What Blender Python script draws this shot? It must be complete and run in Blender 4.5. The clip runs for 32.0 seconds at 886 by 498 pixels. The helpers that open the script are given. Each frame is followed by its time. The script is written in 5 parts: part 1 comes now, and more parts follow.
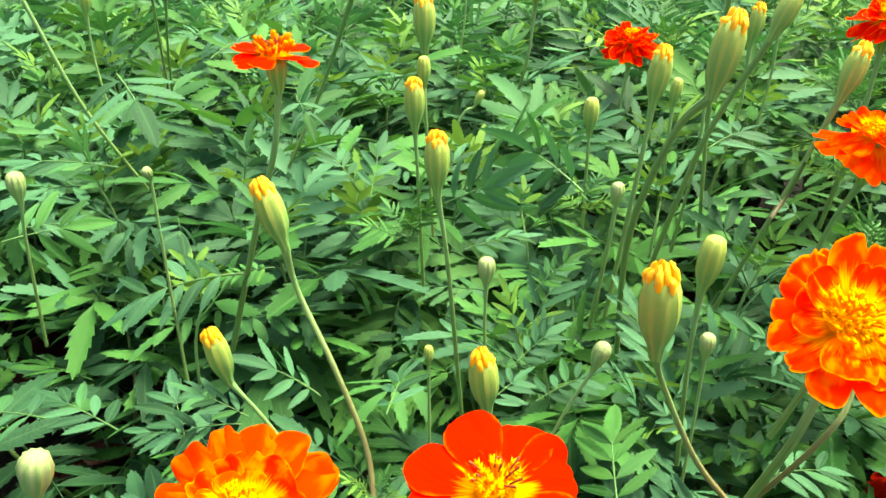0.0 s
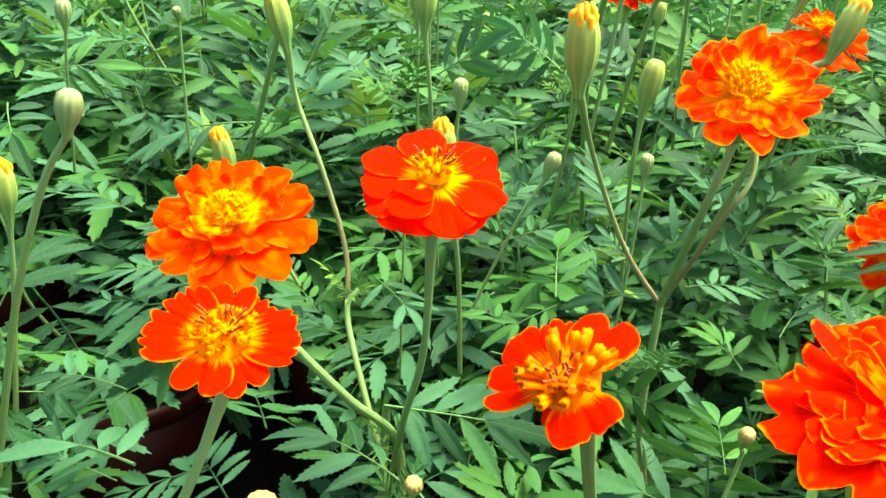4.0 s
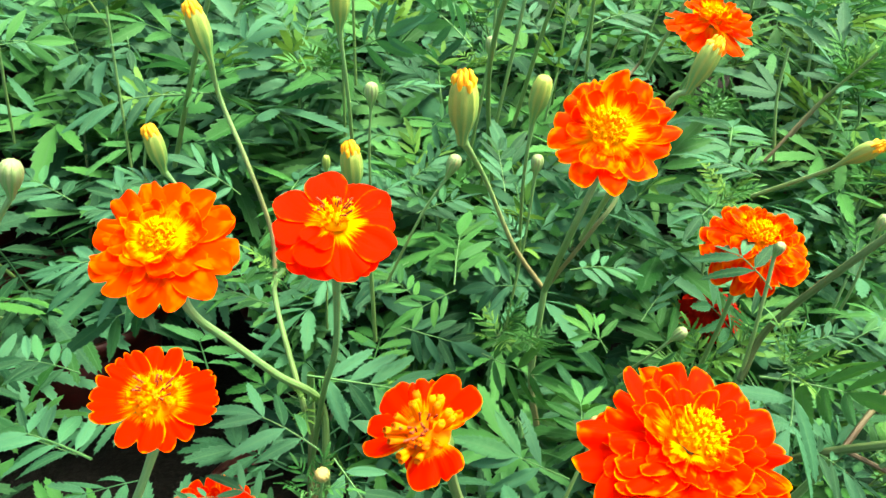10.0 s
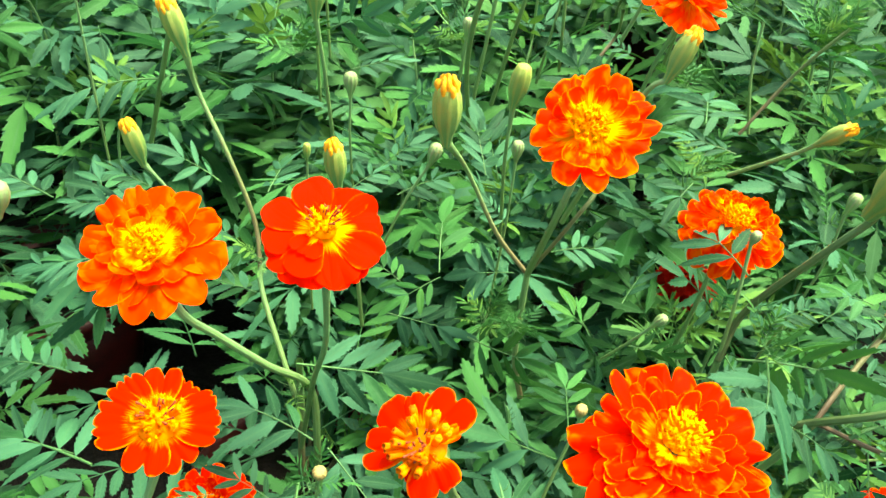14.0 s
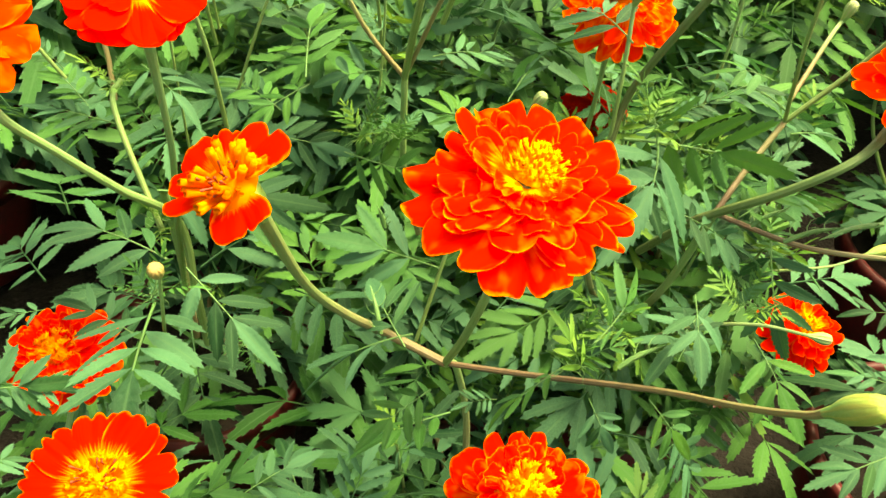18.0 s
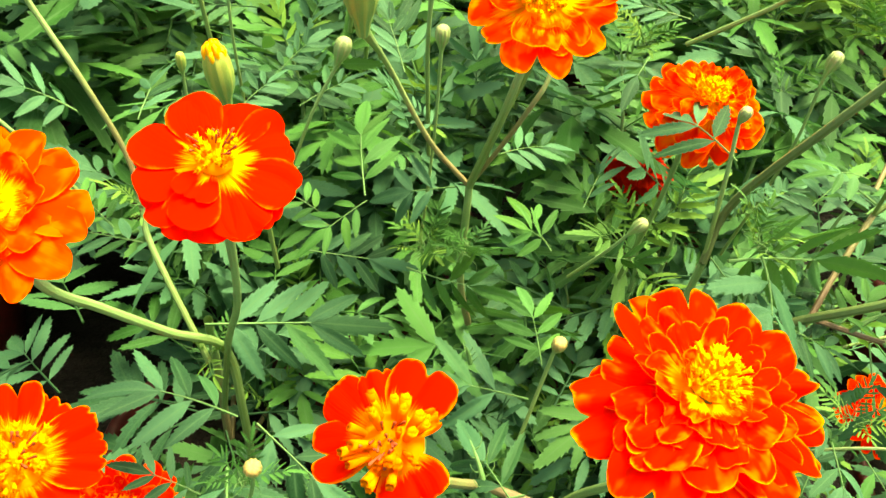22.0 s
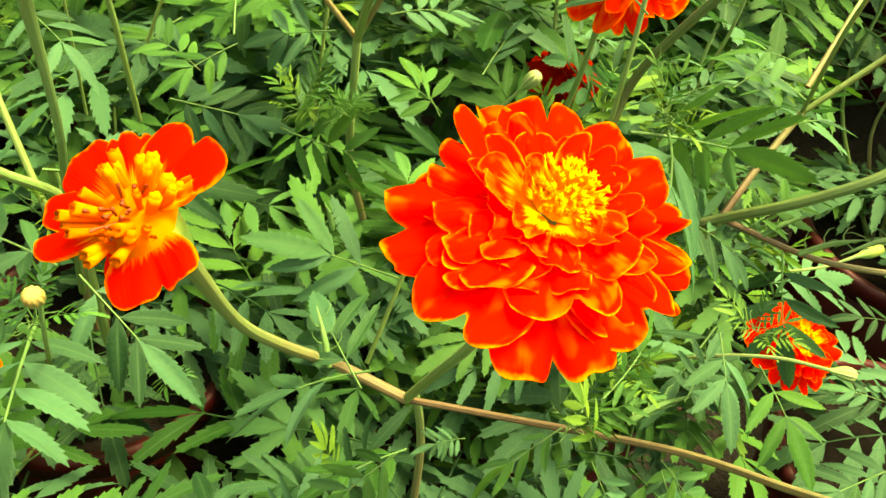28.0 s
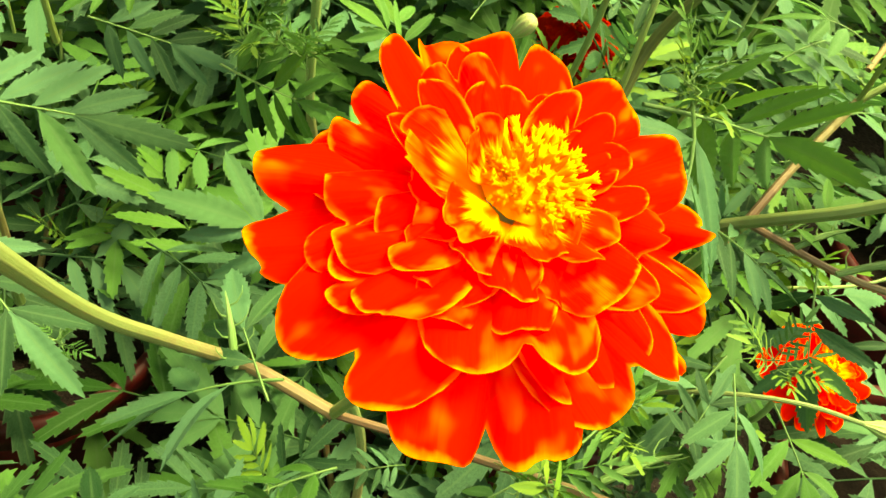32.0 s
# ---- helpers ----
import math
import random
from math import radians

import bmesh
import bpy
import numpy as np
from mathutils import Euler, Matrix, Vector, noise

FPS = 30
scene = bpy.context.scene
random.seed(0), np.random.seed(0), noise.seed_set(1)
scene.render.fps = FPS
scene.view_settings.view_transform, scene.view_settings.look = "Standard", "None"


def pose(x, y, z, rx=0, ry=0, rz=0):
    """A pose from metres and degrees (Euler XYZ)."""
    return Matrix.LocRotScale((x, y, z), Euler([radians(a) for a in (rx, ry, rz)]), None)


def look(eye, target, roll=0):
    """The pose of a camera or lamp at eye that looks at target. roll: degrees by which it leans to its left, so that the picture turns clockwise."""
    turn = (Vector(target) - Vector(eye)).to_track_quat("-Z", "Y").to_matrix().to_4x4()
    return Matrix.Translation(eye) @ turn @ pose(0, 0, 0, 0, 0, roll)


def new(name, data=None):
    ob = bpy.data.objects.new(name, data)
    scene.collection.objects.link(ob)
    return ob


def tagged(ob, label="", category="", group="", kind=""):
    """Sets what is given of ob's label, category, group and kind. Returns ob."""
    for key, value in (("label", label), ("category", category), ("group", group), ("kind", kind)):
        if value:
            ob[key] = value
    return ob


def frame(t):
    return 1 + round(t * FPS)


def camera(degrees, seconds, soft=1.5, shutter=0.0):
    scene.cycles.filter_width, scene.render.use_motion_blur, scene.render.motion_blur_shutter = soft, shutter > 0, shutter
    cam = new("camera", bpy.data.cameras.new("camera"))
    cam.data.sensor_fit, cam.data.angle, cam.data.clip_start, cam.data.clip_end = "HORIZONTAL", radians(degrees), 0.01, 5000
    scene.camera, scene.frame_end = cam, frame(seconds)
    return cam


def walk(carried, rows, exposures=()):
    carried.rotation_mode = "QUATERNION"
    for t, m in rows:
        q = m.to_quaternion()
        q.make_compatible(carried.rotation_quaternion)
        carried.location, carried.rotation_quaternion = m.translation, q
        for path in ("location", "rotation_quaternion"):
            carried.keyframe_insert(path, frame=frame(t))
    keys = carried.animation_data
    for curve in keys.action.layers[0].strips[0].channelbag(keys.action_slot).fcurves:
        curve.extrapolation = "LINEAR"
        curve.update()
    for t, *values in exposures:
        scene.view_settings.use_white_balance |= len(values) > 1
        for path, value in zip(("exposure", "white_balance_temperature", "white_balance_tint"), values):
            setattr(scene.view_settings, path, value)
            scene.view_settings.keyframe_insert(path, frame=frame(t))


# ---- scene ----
cam = camera(55.6, 32.0)
METRES, EYE, TILT, LEAN, TURN = 0.55, 0.45, -28.0, 0.0, 0.0
ROWS = [
    (0.0, 0.0, 0.0, 0.0, -0.0, 0.0, -0.0),
    (0.5, -0.0153, -0.0189, -0.0244, 0.71, 3.18, -1.3),
    (1.0, -0.0158, -0.0285, -0.0475, 1.15, 3.52, -2.2),
    (1.5, -0.0137, -0.0325, -0.0751, 1.24, 2.96, -3.13),
    (2.0, -0.0144, -0.0391, -0.0904, 1.25, 2.93, -3.66),
    (2.5, -0.0102, -0.0469, -0.1052, 1.33, 2.94, -4.2),
    (3.0, 0.0009, -0.056, -0.1165, 1.4, 2.93, -4.5),
    (3.5, 0.0241, -0.0658, -0.1331, 1.4, 2.75, -4.53),
    (4.0, 0.0366, -0.0707, -0.1396, 1.31, 2.04, -4.48),
    (4.5, 0.0538, -0.073, -0.1475, 1.35, -0.63, -4.54),
    (6.5, 0.0854, -0.0877, -0.1461, 1.06, -5.0, -4.14),
    (7.0, 0.0929, -0.0968, -0.1404, 0.65, -5.16, -4.11),
    (7.5, 0.094, -0.1065, -0.1297, 0.14, -5.37, -4.14),
    (8.0, 0.0896, -0.1138, -0.1203, -0.06, -5.54, -4.13),
    (8.5, 0.072, -0.1181, -0.0877, -0.43, -6.27, -4.37),
    (9.0, 0.0656, -0.1306, -0.063, -0.58, -6.1, -4.6),
    (9.5, 0.0661, -0.1403, -0.0521, -1.4, -6.3, -4.28),
    (10.0, 0.0607, -0.1399, -0.0465, -1.85, -7.02, -4.32),
    (10.5, 0.0576, -0.1342, -0.0465, -2.03, -7.24, -4.38),
    (11.0, 0.0614, -0.1262, -0.0529, -2.06, -7.73, -4.25),
    (11.5, 0.0617, -0.1184, -0.057, -2.04, -8.4, -4.15),
    (12.0, 0.0599, -0.1174, -0.0538, -2.21, -9.32, -3.81),
    (12.5, 0.0574, -0.1217, -0.0372, -2.67, -10.66, -3.18),
    (13.0, 0.0521, -0.1341, -0.0183, -3.03, -10.83, -3.02),
    (13.5, 0.0468, -0.143, -0.0059, -3.57, -10.85, -3.1),
    (15.5, 0.0769, -0.1285, -0.0512, -4.73, -12.44, -2.59),
    (16.0, 0.0876, -0.1263, -0.0693, -5.3, -13.05, -2.28),
    (16.5, 0.1033, -0.1271, -0.0982, -5.98, -13.55, -1.64),
    (17.0, 0.1077, -0.1284, -0.1075, -6.43, -13.97, -1.4),
    (17.5, 0.113, -0.1225, -0.112, -6.96, -14.87, -0.97),
    (18.0, 0.1143, -0.1159, -0.1073, -7.21, -15.27, -0.83),
    (18.5, 0.1155, -0.1083, -0.1016, -7.56, -15.6, -0.69),
    (19.0, 0.1086, -0.096, -0.0915, -8.11, -16.1, -0.51),
    (19.5, 0.0958, -0.0823, -0.0733, -9.16, -16.52, 0.39),
    (20.0, 0.0851, -0.0707, -0.0565, -9.71, -16.8, 1.02),
    (20.5, 0.0731, -0.0562, -0.042, -10.34, -16.69, 1.26),
    (21.0, 0.0624, -0.0432, -0.0324, -10.84, -17.02, 1.31),
    (21.5, 0.0509, -0.0408, -0.0242, -11.48, -17.28, 1.37),
    (22.0, 0.0435, -0.0374, -0.0244, -11.85, -17.5, 1.54),
    (22.5, 0.0446, -0.0406, -0.0266, -11.89, -17.7, 1.66),
    (23.0, 0.06, -0.0474, -0.0329, -12.02, -17.84, 1.89),
    (23.5, 0.0806, -0.0556, -0.0402, -12.53, -18.18, 2.14),
    (24.0, 0.0941, -0.0596, -0.043, -13.02, -18.45, 2.19),
    (24.5, 0.1074, -0.063, -0.0533, -13.49, -18.69, 2.49),
    (26.5, 0.1233, -0.0619, -0.0602, -14.07, -18.9, 3.0),
    (27.0, 0.1177, -0.0571, -0.0659, -13.95, -18.89, 1.25),
    (27.5, 0.1038, -0.0366, -0.0815, -13.1, -18.59, -2.35),
    (28.0, 0.1031, -0.0129, -0.1007, -12.39, -19.0, -3.76),
    (28.5, 0.1064, 0.007, -0.1082, -11.84, -19.3, -5.07),
    (29.0, 0.111, 0.0219, -0.1058, -11.21, -19.62, -6.54),
    (29.5, 0.1149, 0.0326, -0.1042, -10.93, -19.85, -7.14),
    (30.0, 0.1161, 0.0444, -0.1099, -10.63, -20.21, -7.82),
    (30.5, 0.1182, 0.0485, -0.1165, -10.36, -20.58, -8.17),
    (31.0, 0.1246, 0.0528, -0.1248, -10.24, -21.09, -8.28),
    (31.5, 0.1323, 0.0559, -0.1244, -10.16, -21.28, -8.34),
    (32.0, 0.1432, 0.0621, -0.1192, -10.09, -21.5, -8.31),
]
EXPOSURES = [(0.0, 1.81, 8300, 0), (4.0, 1.81, 7900, -2), (8.0, 1.85, 7400, -3), (13.5, 1.81, 7500, -5), (16.0, 1.83, 7900, -7), (18.0, 1.87, 12000, 2), (19.0, 1.93, 14500, 3), (21.0, 1.99, 13500, 2), (23.0, 1.92, 9600, -7),
             (26.5, 1.89, 12500, -7), (28.0, 1.90, 19000, -5), (32.0, 1.88, 19000, -3)]
walk(cam, [(t, pose(0, 0, EYE, TILT, LEAN, TURN) @ pose(METRES * x, METRES * y, METRES * z, 90 + pitch, roll, yaw)) for t, x, y, z, yaw, pitch, roll in ROWS], EXPOSURES)

# ---- world and light ----
world = bpy.data.worlds.new("world")
scene.world = world
world.use_nodes = True
wn = world.node_tree
sky = wn.nodes.new("ShaderNodeTexSky")
sky.sky_type = "NISHITA"
sky.sun_disc = False
sky.sun_elevation, sky.sun_rotation = radians(68), radians(67)
sky.air_density, sky.dust_density, sky.ozone_density = 1.0, 5.0, 0.5
wn.links.new(sky.outputs[0], wn.nodes["Background"].inputs[0])
wn.nodes["Background"].inputs[1].default_value = 0.16
sun = new("sun", bpy.data.lights.new("sun", "SUN"))
sun.data.energy, sun.data.angle, sun.data.color = 3.9, radians(25), (1.0, 0.97, 0.88)
sun.matrix_world = look((1.2, 0.5, 3.2), (0, 0, 0))


# ---- materials ----
WHITE = 0.62  # greens below are relative to this reflectance


class Nodes:
    """Shortcuts for building a node tree."""

    def __init__(self, name, white=1.0):
        self.white = white
        self.mat = bpy.data.materials.new(name)
        self.mat.use_nodes = True
        self.t = self.mat.node_tree
        self.b = self.t.nodes["Principled BSDF"]
        self.out = self.t.nodes["Material Output"]

    def n(self, kind, **ins):
        node = self.t.nodes.new("ShaderNode" + kind)
        for k, v in ins.items():
            self.put(node.inputs[k.replace("_", " ")], v)
        return node

    def put(self, socket, v):
        if isinstance(v, bpy.types.NodeSocket):
            self.t.links.new(v, socket)
        else:
            socket.default_value = v

    def noise(self, scale, detail=3.0, vector=None, rough=0.55):
        node = self.n("TexNoise", Scale=scale, Detail=detail, Roughness=rough)
        if vector is not None:
            self.put(node.inputs["Vector"], vector)
        return node.outputs["Fac"]

    def m(self, op, a, b=0.0, c=0.0):
        node = self.t.nodes.new("ShaderNodeMath")
        node.operation = op
        for i, v in enumerate((a, b, c)):
            self.put(node.inputs[i], v)
        return node.outputs[0]

    def ramp(self, fac, lo, hi):
        node = self.n("MapRange")
        node.interpolation_type = "SMOOTHSTEP"
        self.put(node.inputs[0], fac)
        node.inputs[1].default_value, node.inputs[2].default_value = lo, hi
        return node.outputs[0]

    def mix(self, fac, a, b):
        node = self.t.nodes.new("ShaderNodeMix")
        node.data_type = "RGBA"
        self.put(node.inputs[0], fac)
        self.put(node.inputs[6], (*(self.white * c for c in a), 1) if isinstance(a, tuple) else a)
        self.put(node.inputs[7], (*(self.white * c for c in b), 1) if isinstance(b, tuple) else b)
        return node.outputs[2]

    def uv(self):
        node = self.n("SeparateXYZ", Vector=self.n("UVMap").outputs[0])
        return node.outputs[0], node.outputs[1]

    def obj(self):
        return self.n("TexCoord").outputs["Object"]

    def rnd(self, island=False):
        if island:
            return self.n("NewGeometry").outputs["Random Per Island"]
        return self.n("ObjectInfo").outputs["Random"]

    def done(self, color, rough=0.5, spec=0.5, bump=None, strength=0.3, dist=0.0004, thin=0.0, thin_color=None):
        self.put(self.b.inputs["Base Color"], color if not isinstance(color, tuple) else (*color, 1))
        self.put(self.b.inputs["Roughness"], rough)
        self.b.inputs["Specular IOR Level"].default_value = spec
        normal = None
        if bump is not None:
            bn = self.n("Bump", Height=bump, Strength=strength, Distance=dist)
            normal = bn.outputs[0]
            self.put(self.b.inputs["Normal"], normal)
        if thin:
            tr = self.n("BsdfTranslucent")
            self.put(tr.inputs[0], thin_color if thin_color is not None else color)
            mx = self.t.nodes.new("ShaderNodeMixShader")
            mx.inputs[0].default_value = thin
            self.t.links.new(self.b.outputs[0], mx.inputs[1])
            self.t.links.new(tr.outputs[0], mx.inputs[2])
            self.t.links.new(mx.outputs[0], self.out.inputs[0])
        return self.mat


def leaf_material(name, dark, light, yellow, island=False, vein=(0.11, 0.28, 0.11)):
    """A matt green leaflet: a paler midrib and side veins, patches of tone, fine grain."""
    k = Nodes(name, WHITE)
    u, v = k.uv()
    r = k.rnd(island)
    tone = k.m("ADD", k.m("MULTIPLY", k.noise(60, 4), 0.5), k.m("MULTIPLY", r, 0.6))
    col = k.mix(k.ramp(tone, 0.22, 0.80), dark, light)
    odd = k.ramp(k.m("FRACT", k.m("MULTIPLY", r, 17.3)), 0.75, 1.0)
    col = k.mix(k.m("MULTIPLY", odd, 0.45), col, yellow)
    pale = k.ramp(k.m("FRACT", k.m("MULTIPLY", r, 7.7)), 0.65, 1.0)
    col = k.mix(k.m("MULTIPLY", pale, 0.28), col, (0.085, 0.255, 0.150))
    side = k.m("ABSOLUTE", k.m("SUBTRACT", u, 0.5))
    rib = k.m("SUBTRACT", 1.0, k.ramp(side, 0.02, 0.085))
    edge = k.m("MULTIPLY", k.ramp(side, 0.43, 0.5), 0.30)
    wave = k.m("SINE", k.m("MULTIPLY", k.m("SUBTRACT", v, k.m("MULTIPLY", side, 0.55)), 62.0))
    twig = k.m("MULTIPLY", k.ramp(wave, 0.86, 1.0), 0.22)
    lines = k.m("MAXIMUM", k.m("MULTIPLY", rib, 0.34), k.m("MULTIPLY", twig, 0.6))
    col = k.mix(lines, col, vein)
    col = k.mix(edge, col, (0.12, 0.28, 0.15))
    fleck = k.ramp(k.noise(900, 2), 0.62, 0.8)
    col = k.mix(k.m("MULTIPLY", fleck, 0.15), col, (0.03, 0.07, 0.03))
    grain = k.m("SUBTRACT", k.noise(700, 3), k.m("MULTIPLY", lines, 0.6))
    rough = k.m("ADD", 0.46, k.m("MULTIPLY", k.noise(200, 2), 0.25))
    return k.done(col, rough, 0.20, grain, 0.35, 0.0005, 0.25, k.mix(0.6, col, yellow))


def petal_material(name, red, orange, yellow, blotch, base, rim=0.84, star=0.0, margin_color=None):
    """A velvety petal: red field, pale narrow margin, yellow throat with streaks, orange patches."""
    k = Nodes(name)
    u, v = k.uv()
    r = k.rnd()
    at = k.n("CombineXYZ", X=k.m("MULTIPLY", u, 2.2), Y=k.m("MULTIPLY", v, 1.6), Z=k.m("MULTIPLY", r, 40.0)).outputs[0]
    patch = k.ramp(k.noise(1.6, 2, at), 0.62 - blotch, 0.80 - blotch * 0.6)
    streak = k.noise(1.0, 3, k.n("CombineXYZ", X=k.m("MULTIPLY", u, 26.0), Y=k.m("MULTIPLY", v, 1.5), Z=k.m("MULTIPLY", r, 40.0)).outputs[0])
    col = k.mix(k.m("MULTIPLY", patch, 0.8), red, orange)
    side = k.m("MULTIPLY", k.m("ABSOLUTE", k.m("SUBTRACT", u, 0.5)), 2.0)
    ray = k.m("MULTIPLY", k.m("SUBTRACT", 1.0, k.ramp(side, 0.0, 0.45)), star)
    throat = k.ramp(k.m("SUBTRACT", k.m("ADD", v, k.m("MULTIPLY", k.m("SUBTRACT", streak, 0.5), 0.6)), ray), base + 0.16, base - 0.12)
    col = k.mix(throat, col, yellow)
    wob = k.m("MULTIPLY", k.m("SUBTRACT", k.noise(4.0, 2, at), 0.5), 0.12)
    margin = k.m("MAXIMUM", k.ramp(k.m("ADD", side, wob), rim + 0.02, rim + 0.10), k.ramp(k.m("ADD", v, wob), rim + 0.05, rim + 0.11))
    col = k.mix(k.m("MULTIPLY", margin, 0.9), col, margin_color or orange)
    return k.done(col, 0.75, 0.06, streak, 0.35, 0.0006, 0.38)


RED, ORANGE, YELLOW = (0.80, 0.006, 0.0), (0.86, 0.115, 0.0), (0.90, 0.37, 0.002)
GOLD = (0.92, 0.20, 0.001)
petal_red = petal_material("petal red", RED, ORANGE, YELLOW, -0.04, 0.20, 0.90, 0.06, ORANGE)
petal_star = petal_material("petal red with yellow ray", RED, ORANGE, YELLOW, -0.10, 0.17, 0.94, 0.30, ORANGE)
petal_open = petal_material("petal red with yellow foot", RED, ORANGE, (0.90, 0.27, 0.002), -0.12, 0.34, 0.91, 0.04, GOLD)
petal_edged = petal_material("petal red with golden edge", RED, (0.90, 0.14, 0.0), YELLOW, 0.09, 0.24, 0.912, 0.06, (0.92, 0.24, 0.001))
petal_gold = petal_material("petal red with wide golden foot", (0.86, 0.015, 0.0), (0.90, 0.16, 0.0), YELLOW, 0.15, 0.46, 0.90, 0.14, GOLD)
petal_orange = petal_material("petal orange", (0.88, 0.030, 0.0), (0.90, 0.13, 0.001), (0.93, 0.30, 0.002), 0.16, 0.26, 0.93, 0.14, GOLD)
petal_heart = petal_material("petal yellow heart", (0.88, 0.05, 0.0), (0.92, 0.26, 0.001), (0.90, 0.38, 0.003), 0.20, 0.62, 0.93, 0.10, (0.94, 0.36, 0.002))
# petal colours taken down, so the shade under the leaves is in the colour
petal_shaded = petal_material("petal red darkened for shade", (0.28, 0.003, 0.0), (0.36, 0.010, 0.001), (0.36, 0.04, 0.002), 0.0, 0.10, 0.9)
leaf_green = leaf_material("leaf blue green", (0.009, 0.072, 0.024), (0.070, 0.252, 0.122), (0.060, 0.26, 0.042))
leaf_fresh = leaf_material("leaf fresh green", (0.013, 0.108, 0.015), (0.070, 0.280, 0.056), (0.10, 0.31, 0.034))
leaf_tip = leaf_material("leaf young tip", (0.085, 0.27, 0.032), (0.16, 0.38, 0.06), (0.22, 0.42, 0.06))
leaf_mass = leaf_material("leaf far", (0.010, 0.080, 0.022), (0.068, 0.260, 0.102), (0.060, 0.25, 0.040), island=True)


def floret_material(name, low, high, mouth):
    k = Nodes(name)
    u, v = k.uv()
    col = k.mix(k.m("MULTIPLY", k.rnd(True), 0.9), low, high)
    col = k.mix(k.ramp(v, 0.80, 0.97), col, mouth)
    return k.done(col, 0.7, 0.1, k.noise(900, 2), 0.3, 0.0004, 0.2)


floret_yellow = floret_material("floret yellow", (0.90, 0.40, 0.003), (0.88, 0.27, 0.003), (0.84, 0.20, 0.002))
floret_orange = floret_material("floret orange", (0.93, 0.30, 0.003), (0.91, 0.19, 0.003), (0.80, 0.12, 0.002))
floret_tube = floret_material("floret tube", (0.84, 0.22, 0.003), (0.78, 0.10, 0.002), (0.26, 0.02, 0.002))


def plain(name, a, b, scale, rough, bump=0.3, dist=0.0005, spec=0.4):
    k = Nodes(name)
    at = k.obj()
    f = k.m("ADD", k.m("MULTIPLY", k.noise(scale, 4, at), 0.6), k.m("MULTIPLY", k.noise(scale * 9, 3, at), 0.4))
    return k.done(k.mix(k.ramp(f, 0.3, 0.7), a, b), rough, spec, k.noise(scale * 12, 4, at), bump, dist)


def stem_material(name, low, high, tint, stripe=0.28):
    """Ridged, downy stem: lines along it, dull red where it is older."""
    k = Nodes(name, 0.85)
    u, v = k.uv()
    col = k.mix(k.ramp(k.m("ADD", v, k.m("MULTIPLY", k.m("SUBTRACT", k.noise(30, 3), 0.5), 0.5)), 0.15, 0.8), low, high)
    ridge = k.ramp(k.m("SINE", k.m("MULTIPLY", u, 50.0)), -0.2, 1.0)
    col = k.mix(k.m("MULTIPLY", ridge, stripe), col, tint)
    return k.done(col, 0.5, 0.4, k.m("ADD", ridge, k.noise(500, 2)), 0.35, 0.0005)


stem_green = stem_material("stem green", (0.13, 0.24, 0.06), (0.16, 0.32, 0.11), (0.23, 0.39, 0.16))
stem_olive = stem_material("stem olive", (0.08, 0.12, 0.035), (0.10, 0.20, 0.06), (0.15, 0.24, 0.09))
leaf_stalk = stem_material("leaf stalk", (0.08, 0.22, 0.06), (0.09, 0.24, 0.07), (0.13, 0.28, 0.09))
stem_brown = stem_material("stem brownish", (0.20, 0.17, 0.07), (0.19, 0.36, 0.12), (0.30, 0.32, 0.14))
stem_ruddy = stem_material("stem ruddy", (0.13, 0.085, 0.045), (0.17, 0.18, 0.07), (0.19, 0.18, 0.08))
stem_pale = stem_material("stem pale", (0.16, 0.125, 0.06), (0.15, 0.25, 0.08), (0.21, 0.23, 0.10))
calyx_green = stem_material("calyx green", (0.14, 0.33, 0.08), (0.26, 0.40, 0.05), (0.44, 0.52, 0.10), 0.5)
bud_green = stem_material("bud green", (0.12, 0.32, 0.09), (0.27, 0.37, 0.06), (0.40, 0.42, 0.09), 0.5)
bud_pale = stem_material("bud pale", (0.16, 0.36, 0.10), (0.23, 0.33, 0.12), (0.33, 0.34, 0.18), 0.5)
bud_gold = stem_material("bud cream", (0.13, 0.27, 0.07), (0.40, 0.30, 0.10), (0.24, 0.24, 0.07), 0.45)
bud_petal = plain("bud petal yellow", (0.80, 0.30, 0.006), (0.88, 0.44, 0.012), 300, 0.6)
stamen_brown = plain("stamen brown", (0.14, 0.02, 0.004), (0.36, 0.05, 0.006), 300, 0.6)
pot_red = plain("pot maroon plastic", (0.045, 0.003, 0.003), (0.085, 0.005, 0.004), 40, 0.5, 0.15)
soil_dark = plain("potting soil", (0.008, 0.006, 0.005), (0.024, 0.018, 0.013), 120, 0.95, 0.9, 0.004, 0.2)
# earth colour brought near black, standing in for shade between the pots
ground_dark = plain("dark ground with shade in its tone", (0.006, 0.006, 0.005), (0.018, 0.016, 0.014), 25, 0.9, 0.8, 0.006, 0.15)


# ---- meshes ----
def mesh_of(name, verts, faces, material, uvs=None, smooth=True):
    me = bpy.data.meshes.new(name)
    me.from_pydata([tuple(v) for v in verts], [], faces)
    if uvs is not None:
        layer = me.uv_layers.new(name="UVMap")
        idx = np.empty(len(me.loops), dtype=np.int32)
        me.loops.foreach_get("vertex_index", idx)
        layer.data.foreach_set("uv", np.asarray(uvs, dtype=np.float32)[idx].ravel())
    me.polygons.foreach_set("use_smooth", [smooth] * len(me.polygons))
    me.materials.append(material)
    me.update()
    return me


